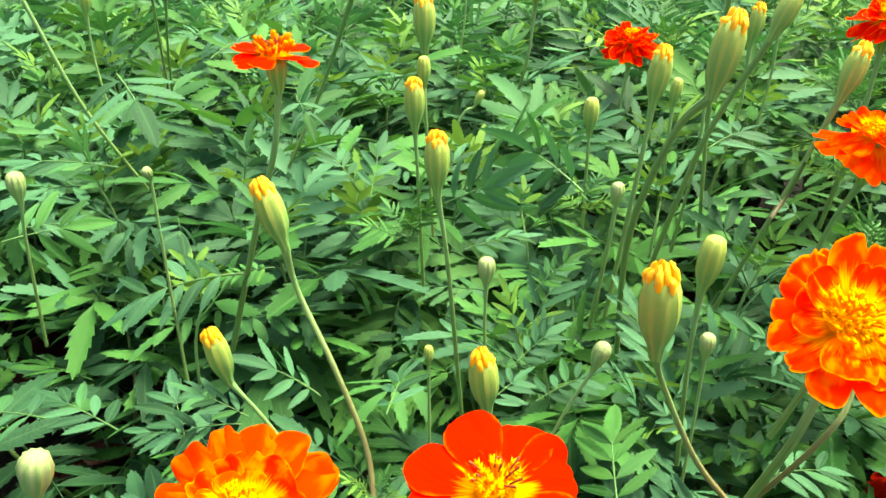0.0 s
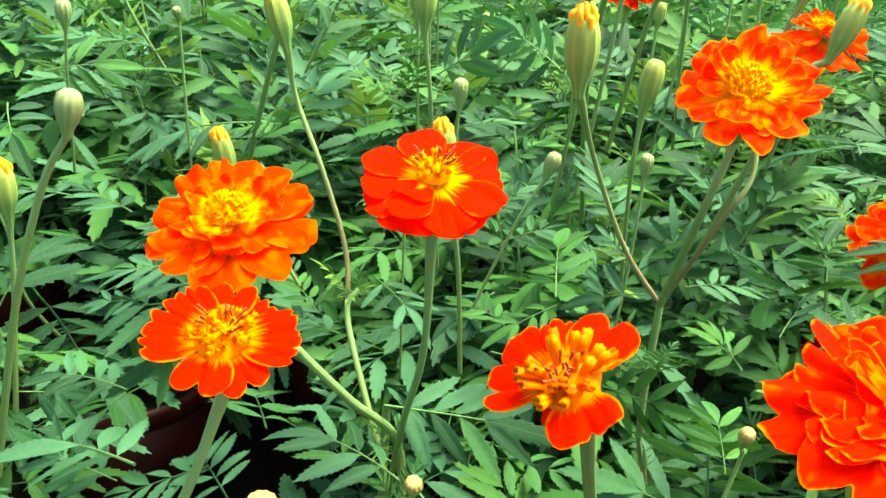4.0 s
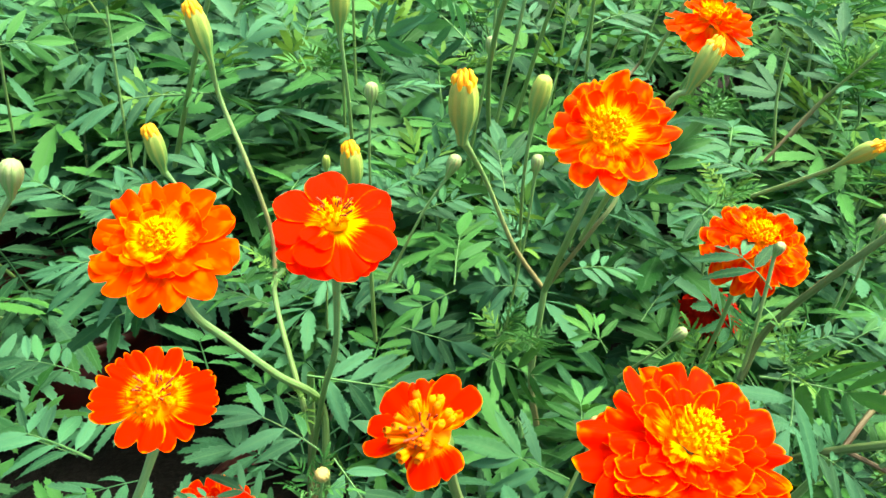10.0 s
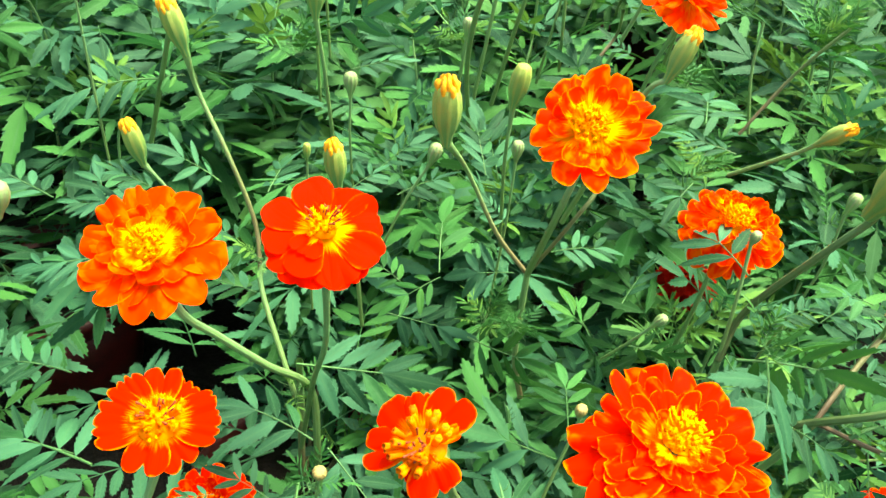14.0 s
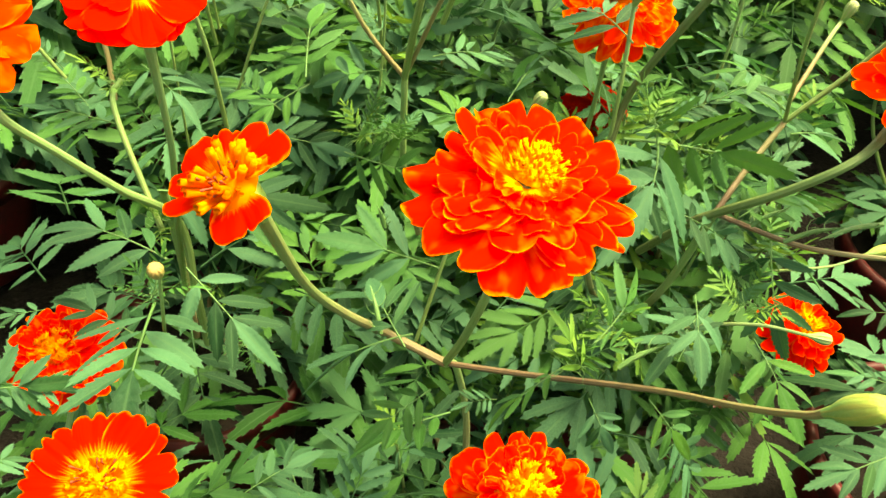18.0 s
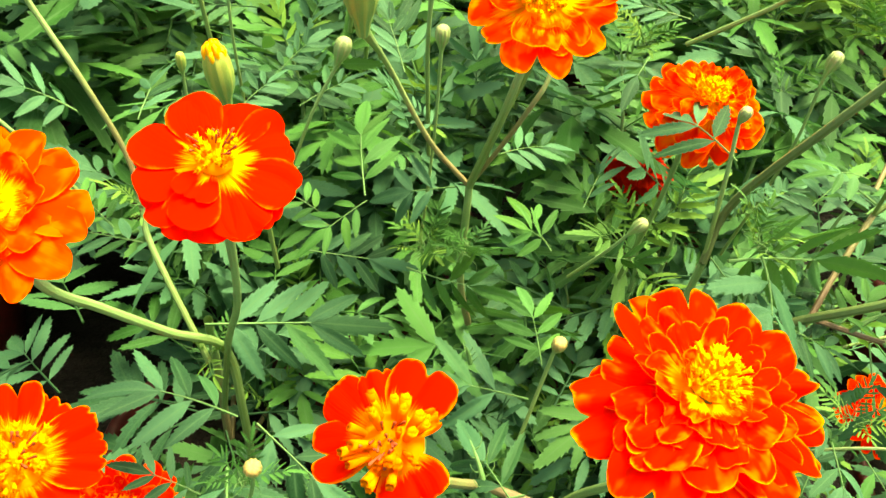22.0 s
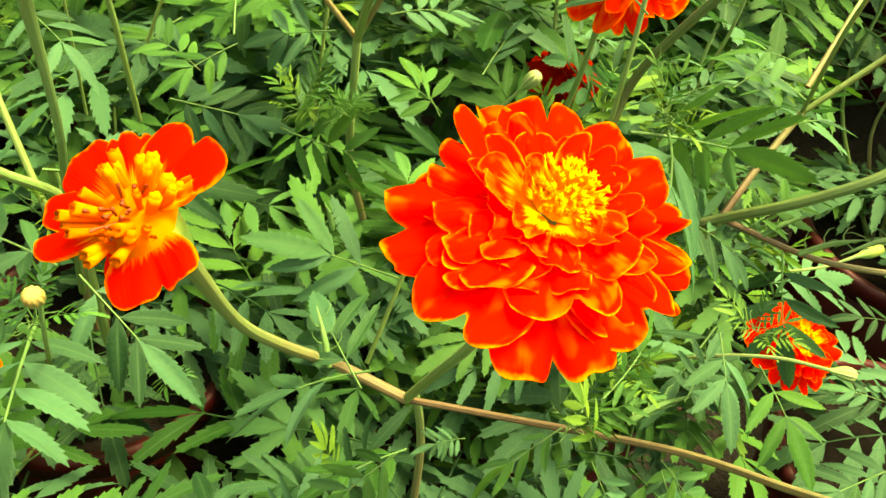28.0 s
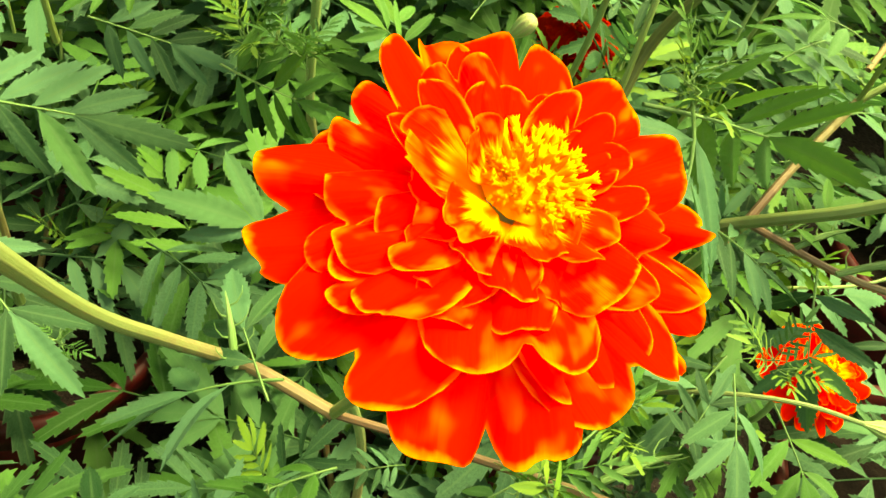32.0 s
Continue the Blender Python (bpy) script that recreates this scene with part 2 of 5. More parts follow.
def mesh_fast(name, verts, quads, uvs, material):
    """A mesh from large arrays of places and four-sided faces."""
    me = bpy.data.meshes.new(name)
    me.vertices.add(len(verts))
    me.vertices.foreach_set("co", verts.astype(np.float32).ravel())
    me.loops.add(quads.size)
    me.loops.foreach_set("vertex_index", quads.astype(np.int32).ravel())
    me.polygons.add(len(quads))
    me.polygons.foreach_set("loop_start", np.arange(0, quads.size, 4, dtype=np.int32))
    me.polygons.foreach_set("use_smooth", np.ones(len(quads), dtype=bool))
    me.uv_layers.new(name="UVMap").data.foreach_set("uv", uvs.astype(np.float32)[quads.ravel()].ravel())
    me.materials.append(material)
    me.update(calc_edges=True)
    me.validate()
    return me


def child(name, me, parent, m=None, label=""):
    ob = new(name, me)
    ob.parent = parent
    if m is not None:
        ob.matrix_local = m
    if label:
        ob["label"] = label
    return ob


def grid_faces(nu, nv, start=0):
    return [(start + j * nu + i, start + j * nu + i + 1, start + (j + 1) * nu + i + 1, start + (j + 1) * nu + i)
            for j in range(nv - 1) for i in range(nu - 1)]


def spline(points, n):
    """Points along a smooth curve through the given ones."""
    p = [Vector(q) for q in points]
    p = [p[0] * 2 - p[1]] + p + [p[-1] * 2 - p[-2]]
    out = []
    for i in range(n):
        s = i / (n - 1) * (len(p) - 3)
        k = min(int(s), len(p) - 4)
        t = s - k
        a, b, c, d = p[k:k + 4]
        out.append(0.5 * (2 * b + (c - a) * t + (2 * a - 5 * b + 4 * c - d) * t * t + (3 * b - a - 3 * c + d) * t ** 3))
    return out


def tube_arrays(path, radii, sides=8):
    verts, uvs, n = [], [], len(path)
    side = None
    for i, p in enumerate(path):
        d = (path[min(i + 1, n - 1)] - path[max(i - 1, 0)]).normalized()
        if side is None:
            side = d.cross(Vector((0.31, 0.9, 0.2))).normalized()
        side = (side - d * side.dot(d)).normalized()
        up = d.cross(side)
        for k in range(sides + 1):
            a = 2 * math.pi * k / sides
            verts.append(p + (side * math.cos(a) + up * math.sin(a)) * radii[i])
            uvs.append((k / sides, i / (n - 1)))
    return verts, grid_faces(sides + 1, n), uvs


def tube(name, path, radii, material, sides=8):
    v, f, uv = tube_arrays(path, radii, sides)
    return mesh_of(name, v, f, material, uv)


def leaflet_arrays(width, teeth, curl, fold, twist=0.0, peak=0.7, bite=1.0, cols=(-1, 0, 1)):
    """A lance-shaped leaflet one unit long along x, its margin cut into sharp small teeth that point forward."""
    def half(x):
        return width * 2.25 * max(0.0, x) ** peak * max(0.0, 1 - x) ** 1.0
    xs, hs, fw = [0.0, 0.06, 0.15], [0.012, half(0.05) * 0.55, half(0.13) * 0.95], [0, 0, 0]
    for i in range(teeth):
        x = 0.27 + 0.60 * i / (teeth - 1)
        gap = 0.60 / (teeth - 1)
        xs += [x, x + 0.14 * gap]
        hs += [half(x) + 0.016 * bite, half(x + 0.02) * (0.98 - 0.08 * bite)]
        fw += [0.42 * gap, 0.20 * gap]
    xs.append(1.0)
    hs.append(0.002)
    fw.append(0)
    verts, uvs = [], []
    for x, h, f in zip(xs, hs, fw):
        for e in cols:
            at = min(x + f * abs(e) ** 3, 1.0)
            z, a = -curl * at * at + 0.25 * curl * at, twist * at
            arch = 0.20 * h * abs(e) * (1 - abs(e)) * 4 if len(cols) > 3 else 0.0
            verts.append((at, e * h * math.cos(a), z + arch + abs(e) * h * fold + e * h * math.sin(a)))
            uvs.append((0.5 + 0.5 * e, x))
    return verts, grid_faces(len(cols), len(xs)), uvs


LEAFLETS = [leaflet_arrays(0.148 + 0.018 * (i % 3), 5 + i % 2, (0.10, 0.24, 0.02, 0.16, 0.34, 0.08)[i], (0.30, 0.15, 0.45, 0.08, 0.35, -0.15)[i], (0.0, 0.35, -0.35, 0.15, -0.2, 0.0)[i], (0.72, 0.85, 0.78)[i % 3], 1.4) for i in range(6)]
LEAFLETS += [leaflet_arrays(0.125 + 0.015 * (i % 2), 4, 0.1 + 0.1 * i, 0.3, 0.1 * i, 0.75, 1.6) for i in range(3)]
FINE = [leaflet_arrays((0.166, 0.190, 0.176, 0.202, 0.184, 0.170)[i], (7, 8, 6)[i % 3], (0.10, 0.22, 0.03, 0.15, 0.30, 0.08)[i], (0.28, 0.16, 0.40, 0.10, 0.32, -0.12)[i], (0.0, 0.3, -0.3, 0.15, -0.2, 0.0)[i], (0.74, 0.84, 0.78)[i % 3], (1.05, 0.85, 1.2)[i % 3], (-1, -0.5, 0, 0.5, 1)) for i in range(6)]
leaflet_mesh = {m.name: [mesh_of("leaflet", *FINE[i][:2], m, FINE[i][2]) for i in range(6)] for m in (leaf_green, leaf_fresh, leaf_tip)}


def leaf_plan(pairs, rng, droop=0.12, spread=58, fan=0.0):
    """Where the leaflets of a leaf one unit long sit: pairs along the stalk and a long one at the end."""
    def at(x):
        return Vector((x, 0.0, 0.16 * droop * math.sin(x * math.pi) - droop * x * x))
    out = []
    first, last = 0.14 + fan * 0.16, (0.40, 0.40, 0.45, 0.50, 0.55, 0.60, 0.64)[pairs]
    for i in range(pairs):
        f = i / max(1, pairs - 1)
        x = first + (last - 0.02 - first) * f
        size = (0.46, 0.46, 0.47, 0.42, 0.37, 0.32, 0.28)[pairs] * (0.80 + 0.25 * math.sin(math.pi * (0.12 + 0.72 * f)))
        for s in (-1, 1):
            a = s * (spread - 16 * f + rng.uniform(-8, 8))
            m = Matrix.Translation(at(x + rng.uniform(-0.015, 0.015))) @ pose(0, 0, 0, s * rng.uniform(-16, 8), rng.uniform(-6, 14), a)
            out.append((m @ Matrix.Scale(size * (1 + 0.12 * fan) * rng.uniform(0.88, 1.1), 4), rng.randrange(6)))
    out.append((Matrix.Translation(at(last)) @ pose(0, 0, 0, rng.uniform(-10, 10), math.degrees(droop) * 1.3 + rng.uniform(-5, 8), rng.uniform(-5, 5)) @ Matrix.Scale((1.0 - last) * 1.02, 4), rng.randrange(6)))
    path = [at(last * i / 7) for i in range(8)]
    return out, path


PLANS = [leaf_plan(2 + i % 5, random.Random(40 + i), (0.06, 0.18, 0.12, 0.25)[i % 4], (52, 70, 60, 64)[i % 4], 0.6 if i % 5 == 0 else 0.0) for i in range(20)]


PLANS += [([(m @ Matrix.Scale(0.9, 4), 6 + k % 3) for m, k in p], path) for p, path in (leaf_plan(4 + i % 3, random.Random(70 + i), 0.10 + 0.06 * i, 62) for i in range(5))]


COMMON = [i for i in range(20) if i % 5 < 3]


def plans_of(pairs):
    return [i for i in range(20) if 2 + i % 5 == pairs]


rachis_mesh = {(m.name, i): tube("leaf stalk", PLANS[i][1], [0.0085 - 0.0006 * k for k in range(8)], leaf_stalk, 5) for m in (leaf_green, leaf_fresh, leaf_tip) for i in range(20)}


def whole_leaf_arrays(i):
    verts, faces, uvs = tube_arrays(PLANS[i][1], [0.0085 - 0.0006 * k for k in range(8)], 4)
    verts, faces, uvs = [tuple(v) for v in verts], list(faces), [(0.5, 0.97)] * len(verts)
    for m, k in PLANS[i][0]:
        lv, lf, lu = LEAFLETS[k]
        start = len(verts)
        verts += [tuple(m @ Vector(v)) for v in lv]
        faces += [tuple(start + q for q in f) for f in lf]
        uvs += lu
    return verts, faces, uvs


WHOLE = [whole_leaf_arrays(i) for i in range(25)]
whole_mesh = {m.name: [mesh_of("leaf", *WHOLE[i][:2], m, WHOLE[i][2]) for i in range(25)] for m in (leaf_green, leaf_fresh, leaf_tip)}


def aim(base, tip, roll=0.0):
    """The frame of a leaf: x from base to tip, its face turned up, scaled to its length."""
    b, t = Vector(base), Vector(tip)
    x = (t - b).normalized()
    y = Vector((0, 0, 1)).cross(x)
    if y.length < 0.05:
        y = Vector((1, 0, 0)).cross(x)
    y.normalize()
    z = x.cross(y)
    m = Matrix((x, y, z)).transposed().to_4x4()
    return Matrix.Translation(b) @ m @ pose(0, 0, 0, roll) @ Matrix.Scale((t - b).length, 4)


# ---- plants ----
PLANTS = []


def plant(x, y, z=0.074, label="bushy marigold plant with feathery green leaves growing in a pot"):
    ob = tagged(new("marigold_plant"), label, "marigold plant", "potted marigolds")
    ob.location = (x, y, z)
    PLANTS.append((Vector((x, y, z)), ob))
    return ob


def owner(p):
    """The plant that grows nearest to a place, and the way from the world into it."""
    q = Vector(p)
    pos, ob = min(PLANTS, key=lambda e: (e[0].xy - q.xy).length)
    return ob, Matrix.Translation(-pos), pos


pick = random.Random(7)


def leaf(base, tip, pairs=4, roll=0.0, mat=leaf_green, home=None, variant=None):
    """One leaf with each leaflet a piece of its own."""
    ob, inv, _ = owner(home or base)
    i = pick.choice(plans_of(pairs)) if variant is None else variant
    stalk = child("leaf", rachis_mesh[mat.name, i], ob, inv @ aim(base, tip, roll))
    for m, k in PLANS[i][0]:
        child("leaflet", leaflet_mesh[mat.name][k], stalk, m)
    return stalk


SPREAD, FACING = [], Vector((0.0, -0.60, 0.80))


def spread_leaf(base, tip, side, pairs=3, mat=leaf_green, home=None):
    """A leaf whose blade lies in the plane of its lowest pair, its end and one side leaflet's end."""
    b, t = Vector(base), Vector(tip)
    b = b + (b - t) * 0.16
    x = (t - b).normalized()
    z = x.cross(Vector(side) - Vector(base)).normalized() if side else (FACING - x * FACING.dot(x)).normalized()
    z = -z if z.z < 0 else z
    m = Matrix((x, z.cross(x), z)).transposed().to_4x4()
    SPREAD.extend((b.lerp(t, 0.3), b.lerp(t, 0.75)))
    ob, inv, _ = owner(home or base)
    i = pick.choice(plans_of(pairs))
    stalk = child("leaf", rachis_mesh[mat.name, i], ob, inv @ Matrix.Translation(b) @ m @ Matrix.Scale((t - b).length, 4))
    for q, k in PLANS[i][0]:
        child("leaflet", leaflet_mesh[mat.name][k], stalk, q)
    return stalk


def small_leaf(base, tip, mat=leaf_green, roll=0.0, home=None, variant=None):
    ob, inv, _ = owner(home or base)
    i = pick.choice(COMMON) if variant is None else variant
    return child("leaf", whole_mesh[mat.name][i], ob, inv @ aim(base, tip, roll))


STEM = 0.60


def stem(points, r0=0.0022, r1=0.0018, mat=stem_green, flare=0.0, home=None, sides=8, name="stem"):
    """A stalk through the given places; flare: how far it swells below the head."""
    ob, inv, pos = owner(home or points[0])
    n = 6 + 5 * len(points)
    path = spline([Vector(p) - pos for p in points], n)
    r0, r1 = r0 * STEM, r1 * STEM
    radii = [r0 + (r1 - r0) * i / (n - 1) + flare * max(0.0, (i / (n - 1) - 0.72) / 0.28) ** 2 for i in range(n)]
    return child(name, tube("stem", path, radii, mat, sides), ob)


def lathe(name, profile, mat, sides=16, rib=0.0, ribs=8):
    verts, uvs, n = [], [], len(profile)
    for j, (r, z) in enumerate(profile):
        for k in range(sides + 1):
            a = 2 * math.pi * k / sides
            q = r * (1 + rib * math.cos(ribs * a))
            verts.append((q * math.cos(a), q * math.sin(a), z))
            uvs.append((k / sides, j / (n - 1)))
    return mesh_of(name, verts, grid_faces(sides + 1, n), mat, uvs)


def up_to(axis):
    return Vector(axis).normalized().to_track_quat("Z", "Y").to_matrix().to_4x4()


bud_body = lathe("bud", [(0.09, -0.40), (0.13, -0.15), (0.20, 0.02), (0.255, 0.22), (0.275, 0.45), (0.26, 0.70), (0.20, 0.92), (0.13, 0.98), (0.0, 0.97)], bud_green, 24, 0.05)
bud_body_pale = lathe("bud", [(0.10, -0.40), (0.16, -0.12), (0.26, 0.12), (0.33, 0.40), (0.34, 0.66), (0.28, 0.88), (0.15, 0.98), (0.0, 0.97)], bud_pale, 40, 0.08, 10)


bud_body_gold = lathe("bud", [(0.10, -0.40), (0.16, -0.12), (0.27, 0.12), (0.35, 0.40), (0.36, 0.66), (0.29, 0.88), (0.15, 0.97), (0.0, 0.94)], bud_gold, 44, 0.05, 11)


def bud_tip_mesh():
    """A tuft of rolled petals at the mouth of an opening bud."""
    verts, faces, uvs = [], [], []
    rng = random.Random(5)
    for i in range(14):
        a, r = i * 2.4, 0.04 + 0.15 * math.sqrt(i / 14)
        c = Vector((r * math.cos(a), r * math.sin(a), 0))
        h = 1.17 - 0.75 * r + rng.uniform(-0.05, 0.09)
        path = [c * 0.95 + Vector((0, 0, 0.7)), c * 1.15 + Vector((0, 0, 0.95)), c * 1.0 + Vector((0, 0, h - 0.05)), c * 0.75 + Vector((0, 0, h))]
        v, f, u = tube_arrays(path, [0.05, 0.062, 0.048, 0.01], 6)
        faces += [tuple(len(verts) + q for q in g) for g in f]
        verts += v
        uvs += u
    return mesh_of("petal tip", verts, faces, bud_petal, uvs)


bud_tip = bud_tip_mesh()


def bud(top, size, axis=(0, 0, 1), via=(), opened=True, r=0.0013, mat=stem_green, home=None, pale=False, foot=None):
    """A flower bud on its stalk. top: the middle of the bud; size: its length."""
    m = Matrix.Translation(Vector(top)) @ up_to(axis) @ Matrix.Scale(size * 0.8, 4) @ Matrix.Translation((0, 0, -0.5))
    home = home or (via[0] if via else top)
    ob, inv, pos = owner(home)
    low = m @ Vector((0, 0, -0.3))
    pts = list(via) if via else [foot or (low + Vector((pick.uniform(-0.01, 0.01), pick.uniform(-0.008, 0.012), -0.09))), low * 0.6 + Vector(foot or low - Vector((0, 0, 0.09))) * 0.4]
    stem(pts + [low], r * 1.15, r, mat, max(0.0, size * 0.8 * 0.10 - r * STEM), home, 8)
    body = child("bud", bud_body_gold if pale == 2 else bud_body_pale if pale else bud_body, ob, inv @ m, "cream-coloured closed bud" if pale == 2 else "pale closed bud" if pale else "")
    if opened:
        child("petal_tip", bud_tip, body, Matrix.Identity(4), "yellow petals showing at the bud's mouth")
    return body


def petal_arrays(width, notches, droop, cup, ruffle, seed, nu=27, nv=9):
    """A broad petal one unit long: narrow foot, rounded lobes between notches, a ruffled margin."""
    rng = random.Random(seed)
    ph = [rng.uniform(0, 6.28) for _ in range(4)]
    cuts = [(at + rng.uniform(-0.12, 0.12), depth * rng.uniform(0.75, 1.2), wide) for at, depth, wide in notches]
    verts, uvs = [], []
    for j in range(nv):
        v = j / (nv - 1)
        w = width * (0.20 + 0.80 * math.sin(min(1.0, v / 0.88) * math.pi / 2) ** 1.15)
        for i in range(nu):
            u = -1 + 2 * i / (nu - 1)
            end = 0.70 + 0.30 * max(0.0, 1 - abs(u) ** 3.4) ** 0.5 - sum(d * math.exp(-abs((u - c) / q) ** 1.3) for c, d, q in cuts) + 0.012 * math.sin(6 * u + ph[0])
            x = v * end
            y = u * w
            z = -droop * v * v + cup * (1 - u * u) * 0.5 * v + ruffle * v * v * (math.sin(3.0 * u + ph[1]) + 0.6 * math.sin(6.5 * u + 3 * v + ph[2]))
            z -= (0.03 + 0.5 * ruffle) * v * sum(math.exp(-((u - c) / 0.2) ** 2) for c, d, q in cuts)
            verts.append((x, y, z))
            uvs.append((0.5 + 0.5 * u, v))
    return verts, grid_faces(nu, nv), uvs


TWO, THREE, FOUR = ((0.0, 0.25, 0.15),), ((-0.35, 0.11, 0.11), (0.38, 0.09, 0.10)), ((-0.55, 0.08, 0.09), (0.0, 0.12, 0.10), (0.52, 0.08, 0.09))
PETALS = {"wide": [petal_arrays((0.40, 0.36, 0.43, 0.38, 0.34, 0.42)[i], (TWO, TWO, THREE, TWO, (), TWO)[i], (0.08, 0.16, 0.02, 0.12, 0.05, 0.10)[i], (0.12, 0.05, -0.08, 0.16, 0.1, 0.0)[i], 0.045, i) for i in range(6)],
          "pair": [petal_arrays((0.39, 0.35, 0.42, 0.37, 0.43, 0.36)[i], ((0.0, 0.22, 0.12),) + ((0.55, 0.06, 0.08),) * (i % 2), (0.05, 0.12, 0.02, 0.10, -0.04, 0.08)[i], (0.10, 0.02, -0.06, 0.12, 0.05, 0.0)[i], 0.08, 50 + i) for i in range(6)],
          "frill": [petal_arrays((0.52, 0.44, 0.58, 0.48, 0.40, 0.5)[i], (FOUR, TWO, THREE, FOUR, TWO, THREE)[i], (0.16, -0.05, 0.30, 0.05, 0.22, -0.15)[i], (-0.12, 0.16, 0.08, -0.22, 0.25, 0.0)[i], 0.10, 10 + i) for i in range(6)],
          "scallop": [petal_arrays((0.50, 0.46, 0.54)[i % 3], (FOUR, THREE, TWO)[i % 3], (0.10, 0.18, 0.05)[i % 3], (-0.14, -0.08, 0.06)[i % 3], 0.035, 30 + i) for i in range(6)],
          "lobe": [petal_arrays((0.41, 0.35, 0.39)[i % 3], (TWO, (), THREE)[i % 3], (0.12, 0.20, 0.05)[i % 3], 0.14, 0.03, 20 + i) for i in range(6)]}
PETAL_WIDTH = {k: [max(abs(v[1]) for v in q[0]) for q in PETALS[k]] for k in PETALS}
petal_mesh = {(m.name, k, i): mesh_of("petal", *PETALS[k][i][:2], m, PETALS[k][i][2]) for m in (petal_red, petal_star, petal_gold, petal_edged, petal_orange, petal_shaded, petal_open, petal_heart) for k in PETALS for i in range(6)}


def tuft_mesh(count, height, radius, seed, fat=0.05, mat=None, splay=0.5, inner=0.0, rag=1.0, mouth=1.5):
    """The disc of small trumpet florets in the heart of a flower, each with a ragged open mouth."""
    verts, faces, uvs = [], [], []
    rng = random.Random(seed)
    for i in range(count):
        a, r = i * 2.39996 + rng.uniform(-0.4, 0.4), radius * math.sqrt(inner + (1 - inner) * (i + 0.5) / count) * rng.uniform(0.85, 1.12)
        lean = splay * r / radius + rng.uniform(-0.2, 0.2)
        c = Vector((math.cos(a), math.sin(a), 0))
        side = Vector((-math.sin(a), math.cos(a), 0)) * rng.uniform(-0.35, 0.35)
        h = height * (1.0 - 0.45 * (r / radius) ** 2) * rng.uniform(0.6, 1.25)
        top = c * (r + lean * h) + side * h + Vector((0, 0, h))
        low = c * r * 0.7
        path = [low, low.lerp(top, 0.5) - c * lean * h * 0.15, low.lerp(top, 0.82), top, low.lerp(top, 0.86)]
        q = fat * rng.uniform(0.7, 1.35)
        v, f, u = tube_arrays(path, [q * 0.6, q * 0.8, q * 1.0, q * mouth, q * 0.6], 10)
        for k in range(11):
            ragged = 1.0 + (0.28 if k % 2 else -0.18) * rag
            v[33 + k] = top + (v[33 + k] - top) * ragged + (top - low) * (0.08 if k % 2 else -0.05) * rag
        faces += [tuple(len(verts) + g for g in ff) for ff in f]
        verts += v
        uvs += u
    start = len(verts)
    for j in range(5):
        e = j * math.pi / 8
        for k in range(12):
            a = 2 * math.pi * k / 12
            verts.append(Vector((radius * math.cos(e) * math.cos(a), radius * math.cos(e) * math.sin(a), height * 0.45 * math.sin(e) - 0.02)))
            uvs.append((0.5, 0.1))
    faces += [(start + j * 12 + k, start + j * 12 + (k + 1) % 12, start + j * 12 + 12 + (k + 1) % 12, start + j * 12 + 12 + k) for j in range(4) for k in range(12)]
    return mesh_of("disc florets", verts, faces, mat or floret_yellow, uvs)


def stamen_mesh(count, height, radius, seed):
    """Thin dark forked threads that stand between the florets."""
    verts, faces, uvs = [], [], []
    rng = random.Random(seed)
    for i in range(count):
        a, r = rng.uniform(0, 6.28), radius * math.sqrt(rng.random())
        p = Vector((math.cos(a) * r, math.sin(a) * r, height * rng.uniform(0.55, 0.85)))
        d = Vector((math.cos(a) * 0.5 + rng.uniform(-0.5, 0.5), math.sin(a) * 0.5 + rng.uniform(-0.5, 0.5), 1)) * height * rng.uniform(0.3, 0.55)
        v, f, u = tube_arrays([p, p + d * 0.5, p + d * 0.9, p + d], [0.013, 0.014, 0.022, 0.006], 5)
        faces += [tuple(len(verts) + g for g in ff) for ff in f]
        verts += v
        uvs += u
    return mesh_of("stamens", verts, faces, stamen_brown, uvs)


tuft_full, tuft_small = tuft_mesh(100, 0.17, 0.28, 1, 0.018), tuft_mesh(34, 0.24, 0.20, 6, 0.022)
# florets in the same shade-darkened red instead of yellow
tuft_shaded = tuft_mesh(30, 0.14, 0.26, 7, 0.03, petal_shaded)
tuft_wide = tuft_mesh(52, 0.22, 0.34, 2, 0.030, floret_orange, 0.5)
tuft_long = tuft_mesh(30, 0.44, 0.36, 3, 0.046, floret_tube, 0.62, 0.10, 0.25, 0.92)
stamens_few, stamens_many = stamen_mesh(12, 0.30, 0.22, 8), stamen_mesh(18, 0.34, 0.22, 9)
head_calyx = lathe("calyx", [(0.10, -0.95), (0.17, -0.75), (0.24, -0.45), (0.26, -0.22), (0.23, -0.09), (0.13, -0.05), (0.0, -0.05)], calyx_green, 20, 0.04)
KINDS = {
    # layers: how many petals, their length, how steep they rise, where they start, at what height, their shape
    "double": ((8, 1.10, -18, 0.12, -0.08, "wide"), (7, 0.92, -5, 0.14, 0.02, "wide"), (8, 0.70, 12, 0.14, 0.10, "frill"), (8, 0.52, 30, 0.18, 0.14, "frill"), (7, 0.34, 52, 0.20, 0.15, "frill")),
    "frilled": ((8, 1.06, -16, 0.12, -0.06, "wide"), (7, 0.84, 4, 0.12, 0.04, "wide"), (7, 0.58, 22, 0.14, 0.12, "frill"), (7, 0.42, 46, 0.18, 0.14, "frill", "heart")),
    "open": ((7, 1.03, 2, 0.16, 0.0, "lobe"),),
}


